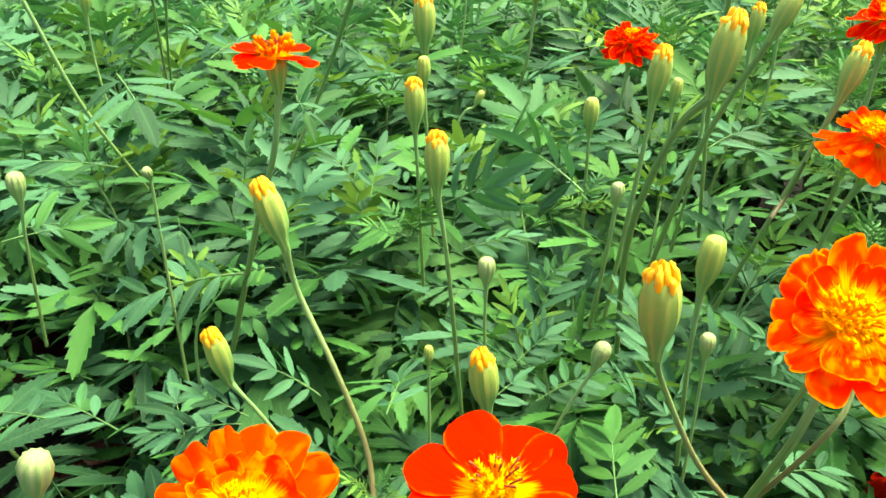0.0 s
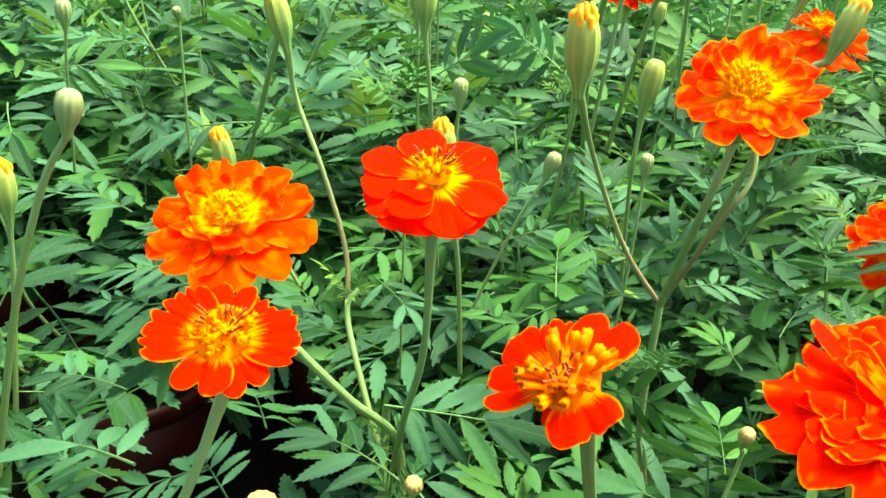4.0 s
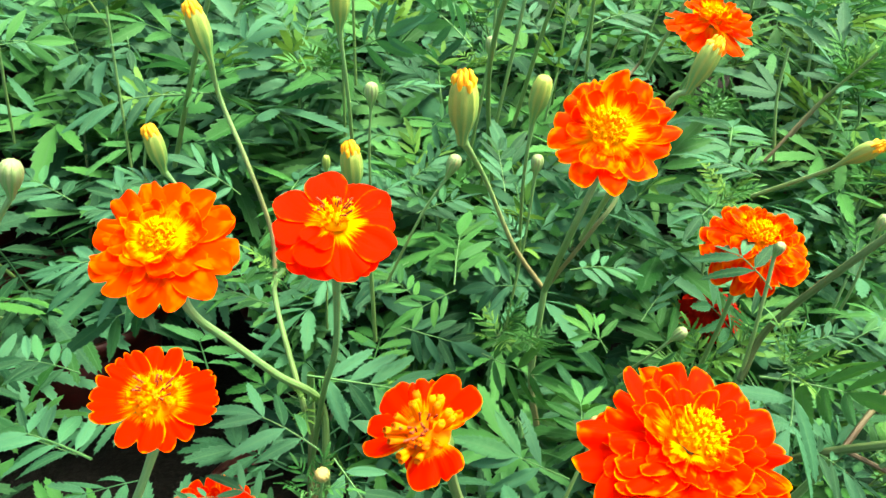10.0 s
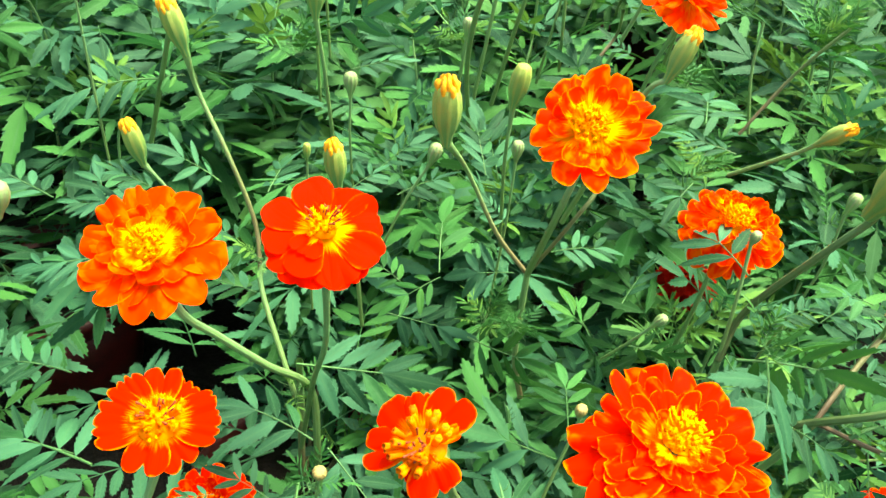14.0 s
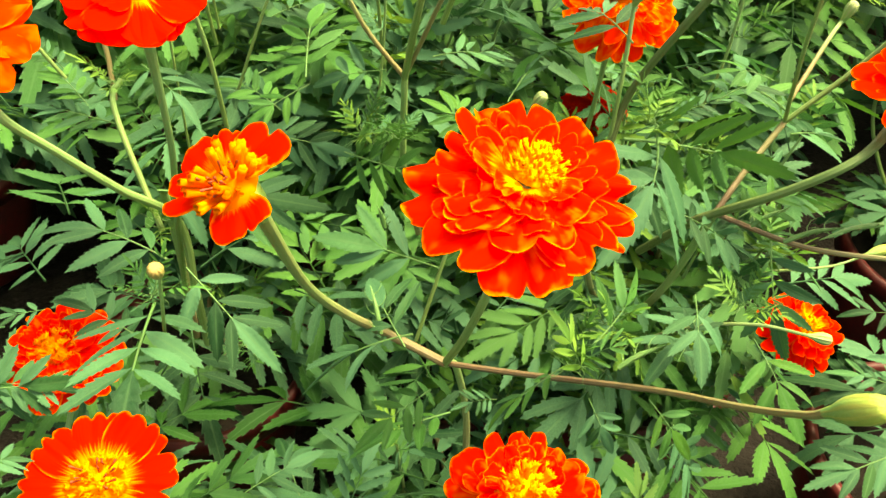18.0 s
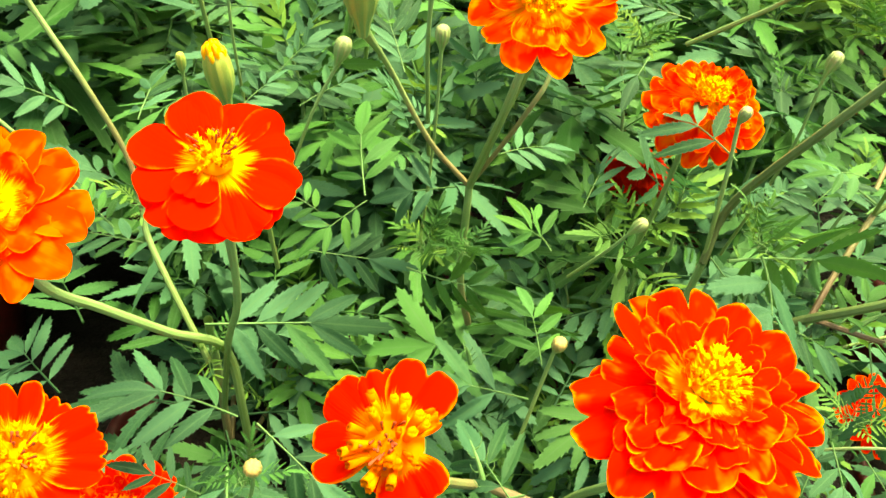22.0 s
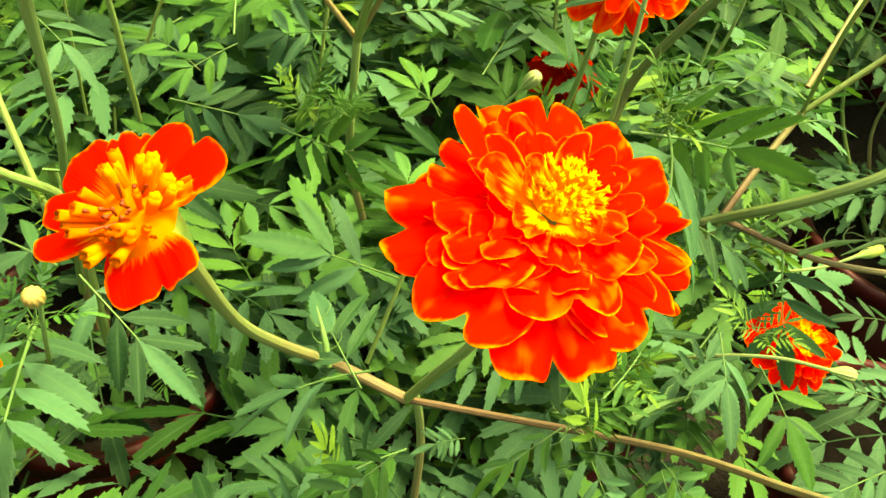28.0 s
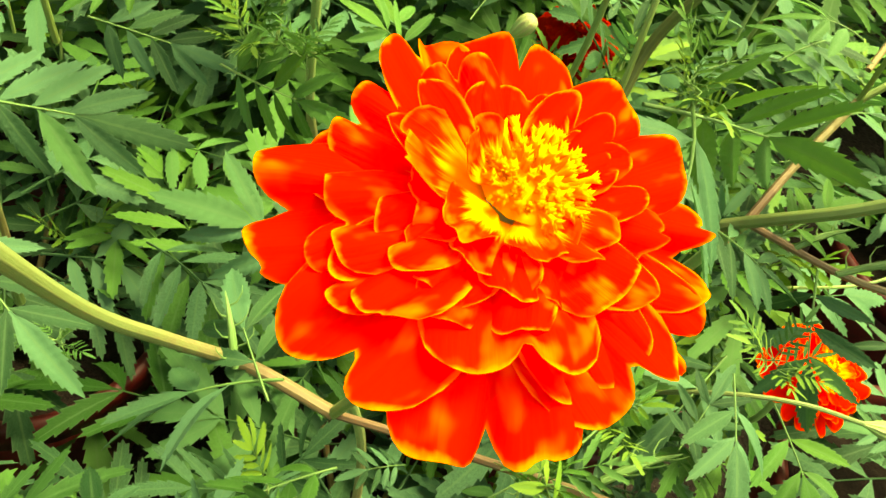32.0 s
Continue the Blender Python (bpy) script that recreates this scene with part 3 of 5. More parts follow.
def flower(center, radius, axis, kind, mat, via, label, tuft=None, r=0.0017, smat=stem_green, home=None, seed=0):
    """A flower head on its stalk: calyx, ray petals in rings, disc florets."""
    rng = random.Random(100 + seed)
    m = Matrix.Translation(center) @ up_to(axis) @ Matrix.Scale(radius, 4)
    home = home or via[0]
    ob, inv, pos = owner(home)
    low = m @ Vector((0, 0, -0.9))
    stem(list(via) + [low], r * 1.2, r, smat, max(0.0, radius * 0.10 - r * STEM), home, 9)
    head = child("flower_head", head_calyx, ob, inv @ m, label)
    for n_l, (count, length, rise, r0, z0, shape, *inner) in enumerate(KINDS[kind]):
        for i in range(count):
            a = 360.0 * (i + 0.5 * (n_l % 2)) / count + rng.uniform(-12, 12) * (0.5 if n_l == 0 else 1.3)
            p = pose(0, 0, 0, 0, 0, a) @ Matrix.Translation((r0, 0, z0)) @ pose(0, 0, 0, rng.uniform(-16, 16) * (1 + 0.35 * n_l), -(rise + rng.uniform(-12, 12) * (1 + 0.25 * n_l)), rng.uniform(-10, 10))
            s = length * rng.uniform(0.84, 1.08) * (1 - r0) if n_l else length * rng.uniform(0.93, 1.05) * (1 - r0)
            child("petal", petal_mesh[petal_heart.name if inner else mat.name, shape, rng.randrange(6)], head, p @ Matrix.Diagonal((s, s * rng.uniform(0.92, 1.08), s, 1)))
    lift = 0.16 if kind == "double" else 0.10 if kind == "frilled" else 0.0
    child("floret_disc", tuft or tuft_full, head, Matrix.Translation((0, 0, lift)), "tuft of small florets coloured as in shade" if tuft is tuft_shaded else "tuft of small yellow florets")
    if kind == "open":
        child("stamen_tuft", stamens_many if tuft is tuft_long else stamens_few, head, Matrix.Translation((0, 0, lift)), "thin dark brown stamens")
    return head


def plane_of(axis):
    """Turns z to the axis and keeps y away from the viewer's side, towards the back of the bed."""
    z = Vector(axis).normalized()
    y = (Vector((0, 1, 0)) - z * z.y).normalized()
    return Matrix((y.cross(z), y, z)).transposed().to_4x4()


def bloom(center, radius, axis, mat, petals, via, label, tuft=None, tuft_at=(0.0, 0.0, 0.1), tuft_size=1.0, stamens=None, r=0.0018, smat=stem_green, home=None, seed=0, calyx=1.0):
    """A flower head with each petal laid out: its direction, reach, width and the height of its end, in radii, then its shape and finish."""
    rng = random.Random(500 + seed)
    m = Matrix.Translation(center) @ plane_of(axis) @ Matrix.Scale(radius, 4)
    home = home or via[0]
    ob, inv, pos = owner(home)
    stem(list(via) + [m @ Vector((0, 0, -0.9))], r * 1.2, r, smat, max(0.0, radius * 0.10 * calyx - r * STEM), home, 9)
    head = child("flower_head", head_calyx, ob, inv @ m @ Matrix.Diagonal((calyx, calyx, 1.0, 1.0)), label)
    hub = Vector((tuft_at[0], tuft_at[1], 0.0)) * 0.6
    for angle, reach, width, high, *more in petals:
        shape = more[0] if more else "pair" if width > 0.5 else "wide"
        k = rng.randrange(6)
        way = Vector((reach * math.cos(radians(angle)), reach * math.sin(radians(angle)), 0.0)) - hub
        r0 = min(0.12, 0.3 * way.length)
        z0 = high * 0.45 - 0.02
        s = math.hypot(way.length - r0, high - z0)
        tilt = math.degrees(math.atan2(high - z0, way.length - r0)) + 5
        p = Matrix.Translation(hub) @ pose(0, 0, 0, 0, 0, math.degrees(math.atan2(way.y, way.x))) @ Matrix.Translation((r0, 0, z0)) @ pose(0, 0, 0, rng.uniform(-7, 7), -tilt, 0)
        finish = more[1] if len(more) > 1 else mat
        child("petal", petal_mesh[finish.name, shape, k], head, Matrix.Diagonal((1 / calyx, 1 / calyx, 1.0, 1.0)) @ p @ Matrix.Diagonal((s, 1.16 * width / (2 * PETAL_WIDTH[shape][k]), s, 1)))
    child("floret_disc", tuft or tuft_full, head, Matrix.Translation(tuft_at) @ Matrix.Scale(tuft_size, 4), "tuft of small yellow florets")
    if stamens:
        child("stamen_tuft", stamens, head, Matrix.Translation(tuft_at), "thin dark brown stamens")
    return head


def shoot(p, size, count=6, mat=leaf_tip, lean=(0, 0, 1), seed=0):
    """A tuft of fine young leaves at a growing tip, with curled bristles among them."""
    rng = random.Random(300 + seed)
    up = Vector(lean).normalized()
    verts, faces, uvs = [], [], []
    ob, inv, pos = owner(p)
    for i in range(count):
        a, e = i * 2.4, radians(rng.uniform(10, 75))
        d = Vector((math.cos(a) * math.cos(e), math.sin(a) * math.cos(e), math.sin(e))) + up * 0.3
        b = Vector(p) + d * 0.1 * size
        small_leaf(b, b + d.normalized() * size * rng.uniform(0.5, 1.1), mat if i % 3 else leaf_fresh, rng.uniform(-35, 35), p, 20 + rng.randrange(5))
        for _ in range(2):
            q = b - pos
            w = Vector((rng.uniform(-1, 1), rng.uniform(-1, 1), rng.uniform(-0.2, 1))).normalized() * size * rng.uniform(0.25, 0.5)
            c = w.cross(d).normalized() * w.length * 0.4
            v, f, u = tube_arrays([q, q + w * 0.4, q + w * 0.75 + c * 0.3, q + w * 0.9 + c], [0.0002, 0.00018, 0.00012, 0.00004], 4)
            faces += [tuple(len(verts) + g for g in ff) for ff in f]
            verts += v
            uvs += u
    child("bristles", mesh_of("bristles", verts, faces, leaf_stalk, uvs), ob)


def bract(base, tip, hairs=6, home=None):
    """A narrow bract edged with long curved bristles."""
    ob, inv, pos = owner(home or base)
    b, t = Vector(base) - pos, Vector(tip) - pos
    way = t - b
    side = way.cross(Vector((0, 0.4, 1))).normalized()
    up = side.cross(way).normalized()
    verts, faces, uvs = tube_arrays(spline([b, b.lerp(t, 0.5) + up * way.length * 0.06, t], 7), [0.0008, 0.0009, 0.0009, 0.0008, 0.0006, 0.0004, 0.0001], 6)
    for i in range(hairs):
        q = b.lerp(t, 0.12 + 0.8 * i / hairs)
        d = side * (1 if i % 2 else -1) + up * 0.7
        h = way.length * (0.32 - 0.12 * i / hairs)
        v, f, u = tube_arrays([q, q + d * h * 0.5 + way * 0.05, q + d * h * 0.8 + way * 0.16, q + d * h * 0.85 + way * 0.26], [0.0003, 0.0002, 0.00014, 0.00004], 4)
        faces += [tuple(len(verts) + g for g in ff) for ff in f]
        verts += v
        uvs += u
    return child("bract", mesh_of("bract", verts, faces, leaf_stalk, uvs), ob)


def pot(x, y):
    """A thin-walled nursery pot with a rolled rim and soil in it."""
    base = tagged(new("flower_pot"), "round maroon plastic nursery pot filled with dark soil", "flower pot", "pots under the marigolds")
    base.location = (x, y, 0.0)
    child("body", POT_BODY, base)
    child("rim", POT_RIM, base)
    child("soil", POT_SOIL, base, None, "dark potting soil")


POT_BODY = lathe("pot body", [(0.0, 0.003), (0.044, 0.003), (0.046, 0.006), (0.056, 0.080), (0.053, 0.080), (0.043, 0.010)], pot_red, 32)
POT_RIM = lathe("pot rim", [(0.0555, 0.074), (0.060, 0.075), (0.061, 0.086), (0.059, 0.089), (0.055, 0.088), (0.054, 0.076)], pot_red, 32)


def soil_mesh():
    verts, faces = [], []
    rings, sides = 7, 24
    for j in range(rings):
        for k in range(sides):
            a, r = 2 * math.pi * k / sides, 0.0530 * (j + 0.02) / (rings - 1 + 0.02)
            p = Vector((r * math.cos(a), r * math.sin(a), 0))
            verts.append(p + Vector((0, 0, 0.074 + 0.006 * noise.noise(p * 90))))
    for j in range(rings - 1):
        for k in range(sides):
            faces.append((j * sides + k, j * sides + (k + 1) % sides, (j + 1) * sides + (k + 1) % sides, (j + 1) * sides + k))
    return mesh_of("soil", verts, faces, soil_dark)


POT_SOIL = soil_mesh()

# ---- ground ----


def ground_mesh():
    """Uneven near the pots, one sheet out to the horizon."""
    ticks = sorted({round(s * (i / 26) ** 3 * 200 * 1.0 if i > 14 else s * i * 0.09, 3) for i in range(27) for s in (-1, 1)})
    n = len(ticks)
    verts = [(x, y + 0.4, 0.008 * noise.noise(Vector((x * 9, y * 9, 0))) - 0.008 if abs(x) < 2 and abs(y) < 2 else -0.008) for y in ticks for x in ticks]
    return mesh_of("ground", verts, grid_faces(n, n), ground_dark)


tagged(new("ground", ground_mesh()), "dark earth under the pots, its colour deepened for shade", "ground", kind="structure")


# ---- pots and plants ----
for px, py in ((-0.010, 0.205), (0.118, 0.095), (0.215, 0.200), (-0.095, 0.055), (-0.190, 0.370), (0.085, 0.350), (0.320, 0.370),
               (0.440, 0.265), (0.030, -0.085), (-0.060, 0.480), (-0.270, 0.190), (0.352, 0.120)):
    plant(px, py)
    pot(px, py)
spot = random.Random(3)
for row in range(3):
    for col in range(8):
        px, py = -0.52 + col * 0.165 + 0.08 * (row % 2) + spot.uniform(-0.02, 0.02), 0.56 + row * 0.165 + spot.uniform(-0.02, 0.02)
        if min((e[0].xy - Vector((px, py))).length for e in PLANTS) > 0.13:
            plant(px, py)
            pot(px, py)

# ---- flowers ----
ORANGE_OUTER = (
    (-176, 1.05, 0.83, -0.05), (-138, 1.07, 0.73, -0.08), (-111, 0.92, 0.50, -0.08), (-83, 1.09, 0.73, -0.12), (-29, 1.10, 0.79, -0.08), (18, 1.10, 1.00, -0.02),
    (47, 1.12, 0.81, 0.02), (76, 1.09, 0.75, 0.04), (98, 1.12, 0.71, 0.05), (122, 1.10, 0.69, 0.05), (152, 1.10, 0.72, 0.02))
ORANGE_INNER = (
    (167, 0.74, 0.66, 0.12, "frill"), (-155, 0.71, 0.85, 0.05, "frill"), (-105, 0.58, 0.70, 0.10, "frill"), (-53, 0.57, 0.66, 0.10, "frill"), (-7, 0.66, 0.81, 0.10, "frill"),
    (32, 0.70, 0.70, 0.16, "frill", petal_gold), (77, 0.74, 0.60, 0.18, "frill", petal_gold), (131, 0.72, 0.56, 0.20, "frill", petal_gold), (-174, 0.50, 0.55, 0.22, "frill", petal_heart), (-125, 0.42, 0.50, 0.24, "frill", petal_heart), (-60, 0.42, 0.50, 0.24, "frill", petal_heart), (0, 0.46, 0.50, 0.24, "frill", petal_heart), (100, 0.46, 0.50, 0.28, "frill", petal_heart))
bloom((-0.048, 0.148, 0.297), 0.0225, (0.0, -0.42, 1), petal_orange, ORANGE_OUTER + ORANGE_INNER,
    [(0.004, 0.172, 0.130), (0.004, 0.168, 0.170), (0.001, 0.173, 0.203), (-0.015, 0.164, 0.226), (-0.031, 0.156, 0.250), (-0.041, 0.149, 0.268)], "orange double marigold flower with golden centre", seed=1, r=0.0024, tuft=tuft_full, tuft_at=(-0.03, 0.05, 0.17), tuft_size=0.9)
bloom((0.011, 0.131, 0.322), 0.0188, (0, -0.28, 1), petal_star, (
    (-174, 0.96, 1.25, 0.0, "scallop"), (131, 1.02, 1.15, 0.02, "scallop"), (85, 0.93, 1.10, 0.03, "scallop"), (43, 0.90, 1.05, 0.0, "scallop"), (3, 0.91, 1.25, 0.02, "scallop"),
    (-46, 0.98, 1.05, -0.03, "scallop"), (-65, 1.00, 0.80, -0.08, "scallop"), (-97, 1.00, 1.05, -0.05, "scallop"), (-140, 0.92, 1.10, -0.04, "scallop"), (-125, 0.62, 0.50, 0.05, "lobe"), (110, 0.52, 0.30, 0.12, "lobe")),
    [(-0.006, 0.190, 0.140), (0.003, 0.165, 0.215), (0.010, 0.145, 0.260)], "red marigold flower with a yellow star at its heart", seed=2, tuft=tuft_small, tuft_at=(0.0, 0.04, 0.07), tuft_size=1.15, stamens=stamens_few)
bloom((-0.025, 0.065, 0.312), 0.0165, (0.08, -0.30, 1), petal_open, (
    (96, 0.91, 0.52, 0.02, "wide"), (62, 0.78, 0.45, -0.05, "lobe"), (25, 0.90, 0.48, 0.02, "lobe"), (-8, 0.94, 0.50, 0.03, "lobe"), (-52, 0.85, 0.50, -0.03, "lobe"),
    (-96, 0.84, 0.60, 0.0, "lobe"), (-163, 0.93, 0.56, 0.0, "lobe"), (160, 0.93, 0.42, 0.02, "lobe"), (133, 0.92, 0.38, -0.03, "lobe")),
    [(-0.075, 0.055, 0.130), (-0.060, 0.055, 0.220), (-0.036, 0.062, 0.270)], "red single marigold flower with separate rounded petals", seed=3, tuft=tuft_wide, tuft_at=(0.0, 0.0, 0.02), stamens=stamens_few)
LARGE_OUTER = (
    (177, 1.03, 0.60, -0.02, "pair"), (-136, 0.98, 0.66, -0.10, "pair"), (-92, 1.02, 0.74, -0.14, "pair"), (-51, 1.00, 0.62, -0.12, "pair"), (-26, 1.08, 0.48, -0.06, "wide"), (-3, 1.13, 0.52, -0.04, "pair"), (25, 1.10, 0.40, 0.04, "wide"), (47, 1.09, 0.40, 0.06, "wide"), (78, 1.10, 0.60, 0.06, "pair"), (107, 1.08, 0.50, 0.06, "pair"), (139, 0.86, 0.40, 0.06, "wide"))
LARGE_INNER = (
    (-157, 0.80, 0.40, -0.02, "wide"), (158, 0.86, 0.36, 0.00, "wide"),
    (-176, 0.72, 0.46, 0.08, "wide"), (-86, 0.72, 0.66, 0.00, "pair"), (-100, 0.53, 0.52, 0.10, "pair"), (-10, 0.83, 0.54, 0.06, "pair"), (-55, 0.86, 0.52, -0.02, "wide"), (-146, 0.72, 0.46, 0.06, "wide"), (77, 0.74, 0.44, 0.16, "wide"), (51, 0.84, 0.34, 0.18, "wide"), (20, 0.77, 0.36, 0.18, "wide"), (99, 0.86, 0.38, 0.16, "wide"), (35, 0.66, 0.30, 0.24, "frill"),
    (130, 0.66, 0.34, 0.18, "frill"), (152, 0.52, 0.34, 0.24, "frill", petal_gold), (120, 0.34, 0.26, 0.34, "frill", petal_gold), (-16, 0.52, 0.30, 0.22, "frill", petal_gold), (-132, 0.40, 0.40, 0.18, "frill"), (-64, 0.42, 0.42, 0.18, "frill"), (-160, 0.50, 0.34, 0.16, "frill"), (-95, 0.30, 0.36, 0.20, "frill"), (175, 0.34, 0.36, 0.22, "frill"), (-150, 0.22, 0.26, 0.26, "frill", petal_gold), (-40, 0.30, 0.30, 0.22, "frill", petal_gold), (-30, 0.66, 0.40, 0.10, "wide"))
bloom((0.103, 0.059, 0.309), 0.0251, (0.02, -0.16, 1), petal_edged, LARGE_OUTER + LARGE_INNER,
    [(0.097, 0.088, 0.214), (0.101, 0.083, 0.232), (0.102, 0.068, 0.266)], "large double red marigold flower with golden petal edges", seed=5, r=0.0019, home=(0.118, 0.095, 0.1), tuft=tuft_full, tuft_at=(0.19, 0.21, 0.13), tuft_size=0.84)
bloom((0.097, 0.165, 0.342), 0.0205, (-0.05, -0.55, 1), petal_gold, (
    (150, 0.96, 0.64, 0.02, "wide"), (114, 1.00, 0.56, 0.02, "wide"), (93, 1.05, 0.51, 0.0, "wide"), (69, 1.12, 0.72, 0.04), (49, 1.18, 0.57, 0.02, "wide"), (15, 1.12, 0.61, 0.0), (-36, 0.91, 0.91, -0.04), (-109, 1.07, 0.79, -0.10), (-165, 1.02, 0.60, -0.05),
    (-114, 0.80, 0.56, 0.08, "wide"), (-75, 0.77, 0.56, 0.06, "wide"), (4, 0.75, 0.62, 0.12, "frill"), (165, 0.73, 0.52, 0.12, "frill"), (131, 0.77, 0.50, 0.15, "frill"), (56, 0.68, 0.49, 0.2, "frill"), (-95, 0.46, 0.45, 0.18, "frill", petal_heart), (-20, 0.48, 0.45, 0.2, "frill", petal_heart), (-155, 0.46, 0.42, 0.2, "frill", petal_heart)),
    [(0.089, 0.187, 0.260), (0.092, 0.172, 0.300), (0.096, 0.172, 0.318)], "orange-red frilled marigold flower with golden centre", seed=6, r=0.0019, tuft=tuft_full, tuft_at=(-0.1, 0.06, 0.10), tuft_size=1.05)
bloom((0.008, 0.026, 0.252), 0.018, (0, -0.25, 1), petal_open, (
    (97, 0.95, 0.60, 0.0, "lobe"), (62, 0.98, 0.58, 0.02, "wide"), (28, 0.95, 0.55, 0.0, "lobe"), (-8, 0.95, 0.62, 0.02, "lobe"), (-50, 0.90, 0.60, 0.0, "lobe"), (-95, 0.88, 0.62, -0.02, "lobe"), (-135, 0.92, 0.58, 0.02, "lobe"), (178, 0.98, 0.66, 0.0, "lobe"), (142, 0.98, 0.52, 0.02, "lobe")),
    [(0.000, 0.000, 0.140), (0.006, 0.020, 0.200)], "red single marigold flower with yellow-rimmed petals", seed=10, tuft=tuft_wide, tuft_at=(0.0, 0.0, 0.02), stamens=stamens_few)
bloom((0.041, 0.058, 0.314), 0.0155, (-0.38, -0.28, 0.93), petal_open, (
    (45, 0.99, 0.78, 0.02, "wide"), (92, 0.91, 0.44, 0.0, "lobe"), (126, 1.08, 0.58, 0.0, "lobe"), (170, 1.07, 0.66, 0.0, "wide"), (-84, 0.85, 0.78, -0.08, "pair"), (-122, 0.62, 0.32, -0.1, "lobe"), (6, 0.64, 0.26, 0.12, "lobe", petal_heart)),
    [(0.097, 0.088, 0.214), (0.079, 0.094, 0.222), (0.064, 0.088, 0.240), (0.054, 0.077, 0.264)], "half-open red marigold flower with yellow rolled florets and a long green cup", seed=4, smat=stem_pale, r=0.0022, home=(0.118, 0.095, 0.1), tuft=tuft_long, tuft_at=(-0.04, 0.0, -0.05), stamens=stamens_many, calyx=1.15)
flower((0.163, 0.178, 0.297), 0.0196, (0, -0.30, 1), "double", petal_gold, [(0.165, 0.200, 0.190), (0.165, 0.190, 0.240)], "orange-red marigold flower partly hidden by a leaf", seed=7, r=0.0015)
flower((0.172, 0.315, 0.332), 0.0215, (0, -0.15, 1), "frilled", petal_orange, [(0.165, 0.340, 0.220), (0.168, 0.330, 0.280)], "orange marigold flower with loose petals", seed=8)
flower((-0.036, 0.120, 0.188), 0.0205, (-0.1, -0.35, 1), "double", petal_edged, [(-0.050, 0.100, 0.120), (-0.040, 0.112, 0.150)], "deep red double marigold flower low among leaves", seed=9, tuft=tuft_wide, home=(-0.095, 0.055, 0.1))
flower((0.106, 0.018, 0.250), 0.0185, (0, -0.15, 1), "double", petal_edged, [(0.115, 0.050, 0.140), (0.108, 0.024, 0.200)], "red double marigold flower with golden edges", seed=11, tuft=tuft_wide)
flower((0.247, 0.121, 0.300), 0.0215, (0.0, -0.45, 1), "double", petal_red, [(0.190, 0.164, 0.190), (0.190, 0.134, 0.232), (0.195, 0.128, 0.242), (0.210, 0.116, 0.262), (0.226, 0.112, 0.278)], "large red double marigold flower on a thick stalk", seed=12, smat=stem_olive, r=0.0024, home=(0.215, 0.200, 0.1))
flower((0.244, 0.118, 0.190), 0.0175, (0.1, -0.3, 1), "frilled", petal_red, [(0.250, 0.140, 0.120), (0.246, 0.125, 0.150)], "red marigold flower hidden behind leaves", seed=13, home=(0.215, 0.2, 0.1))
flower((0.188, 0.248, 0.209), 0.0165, (0, -0.3, 1), "double", petal_shaded, [(0.200, 0.235, 0.140), (0.192, 0.245, 0.180)], "red marigold flower deep under the leaves, coloured as in shade", seed=14, tuft=tuft_shaded)
flower((-0.059, 0.292, 0.372), 0.015, (0, -0.05, 1), "open", petal_red, [(-0.100, 0.330, 0.220), (-0.075, 0.305, 0.300), (-0.063, 0.294, 0.335)], "red marigold flower seen edge on with a golden tuft", seed=15, tuft=tuft_long, r=0.0019)
flower((0.119, 0.528, 0.318), 0.019, (0, -0.15, 1), "double", petal_edged, [(0.110, 0.530, 0.220), (0.115, 0.529, 0.270)], "orange-red double marigold flower in the row behind", seed=16)
flower((0.064, 0.590, 0.345), 0.019, (0, -0.1, 1), "frilled", petal_edged, [(0.050, 0.600, 0.240), (0.060, 0.590, 0.290)], "orange-red marigold flower farther back", seed=17)
flower((0.200, 0.380, 0.365), 0.017, (0, -0.1, 1), "frilled", petal_edged, [(0.200, 0.400, 0.250), (0.200, 0.385, 0.310)], "red marigold flower in the row behind", seed=18)

# ---- main stems ----
stem([(0.114, 0.096, 0.070), (0.112, 0.104, 0.150), (0.104, 0.100, 0.195), (0.097, 0.088, 0.214)], 0.0024, 0.0022, stem_brown)
stem([(-0.008, 0.203, 0.100), (-0.006, 0.195, 0.160), (-0.004, 0.180, 0.212)], 0.0032, 0.0028, stem_brown)
stem([(0.100, 0.200, 0.170), (0.091, 0.190, 0.210), (0.089, 0.187, 0.260)], 0.0026, 0.0022, stem_brown, home=(0.118, 0.095, 0.1))
stem([(0.200, 0.190, 0.100), (0.198, 0.150, 0.180), (0.195, 0.128, 0.242)], 0.003, 0.0026, stem_brown)
stem([(0.205, 0.195, 0.100), (0.165, 0.155, 0.190), (0.155, 0.140, 0.262)], 0.0026, 0.0022, stem_brown)
stem([(0.195, 0.128, 0.242), (0.207, 0.139, 0.252), (0.223, 0.152, 0.264)], 0.0019, 0.0018, stem_ruddy)
stem([(0.223, 0.152, 0.264), (0.244, 0.152, 0.290), (0.253, 0.146, 0.315)], 0.0016, 0.0016, stem_green, home=(0.215, 0.2, 0.1))
stem([(0.223, 0.152, 0.264), (0.212, 0.141, 0.300), (0.201, 0.126, 0.330)], 0.0012, 0.0011, stem_green, home=(0.215, 0.2, 0.1))
stem([(0.195, 0.128, 0.242), (0.229, 0.115, 0.236), (0.272, 0.102, 0.240)], 0.0016, 0.0016, stem_ruddy, home=(0.215, 0.2, 0.1))
stem([(0.089, 0.187, 0.260), (0.099, 0.172, 0.300), (0.106, 0.175, 0.315), (0.105, 0.185, 0.335)], 0.0014, 0.0013, stem_brown)
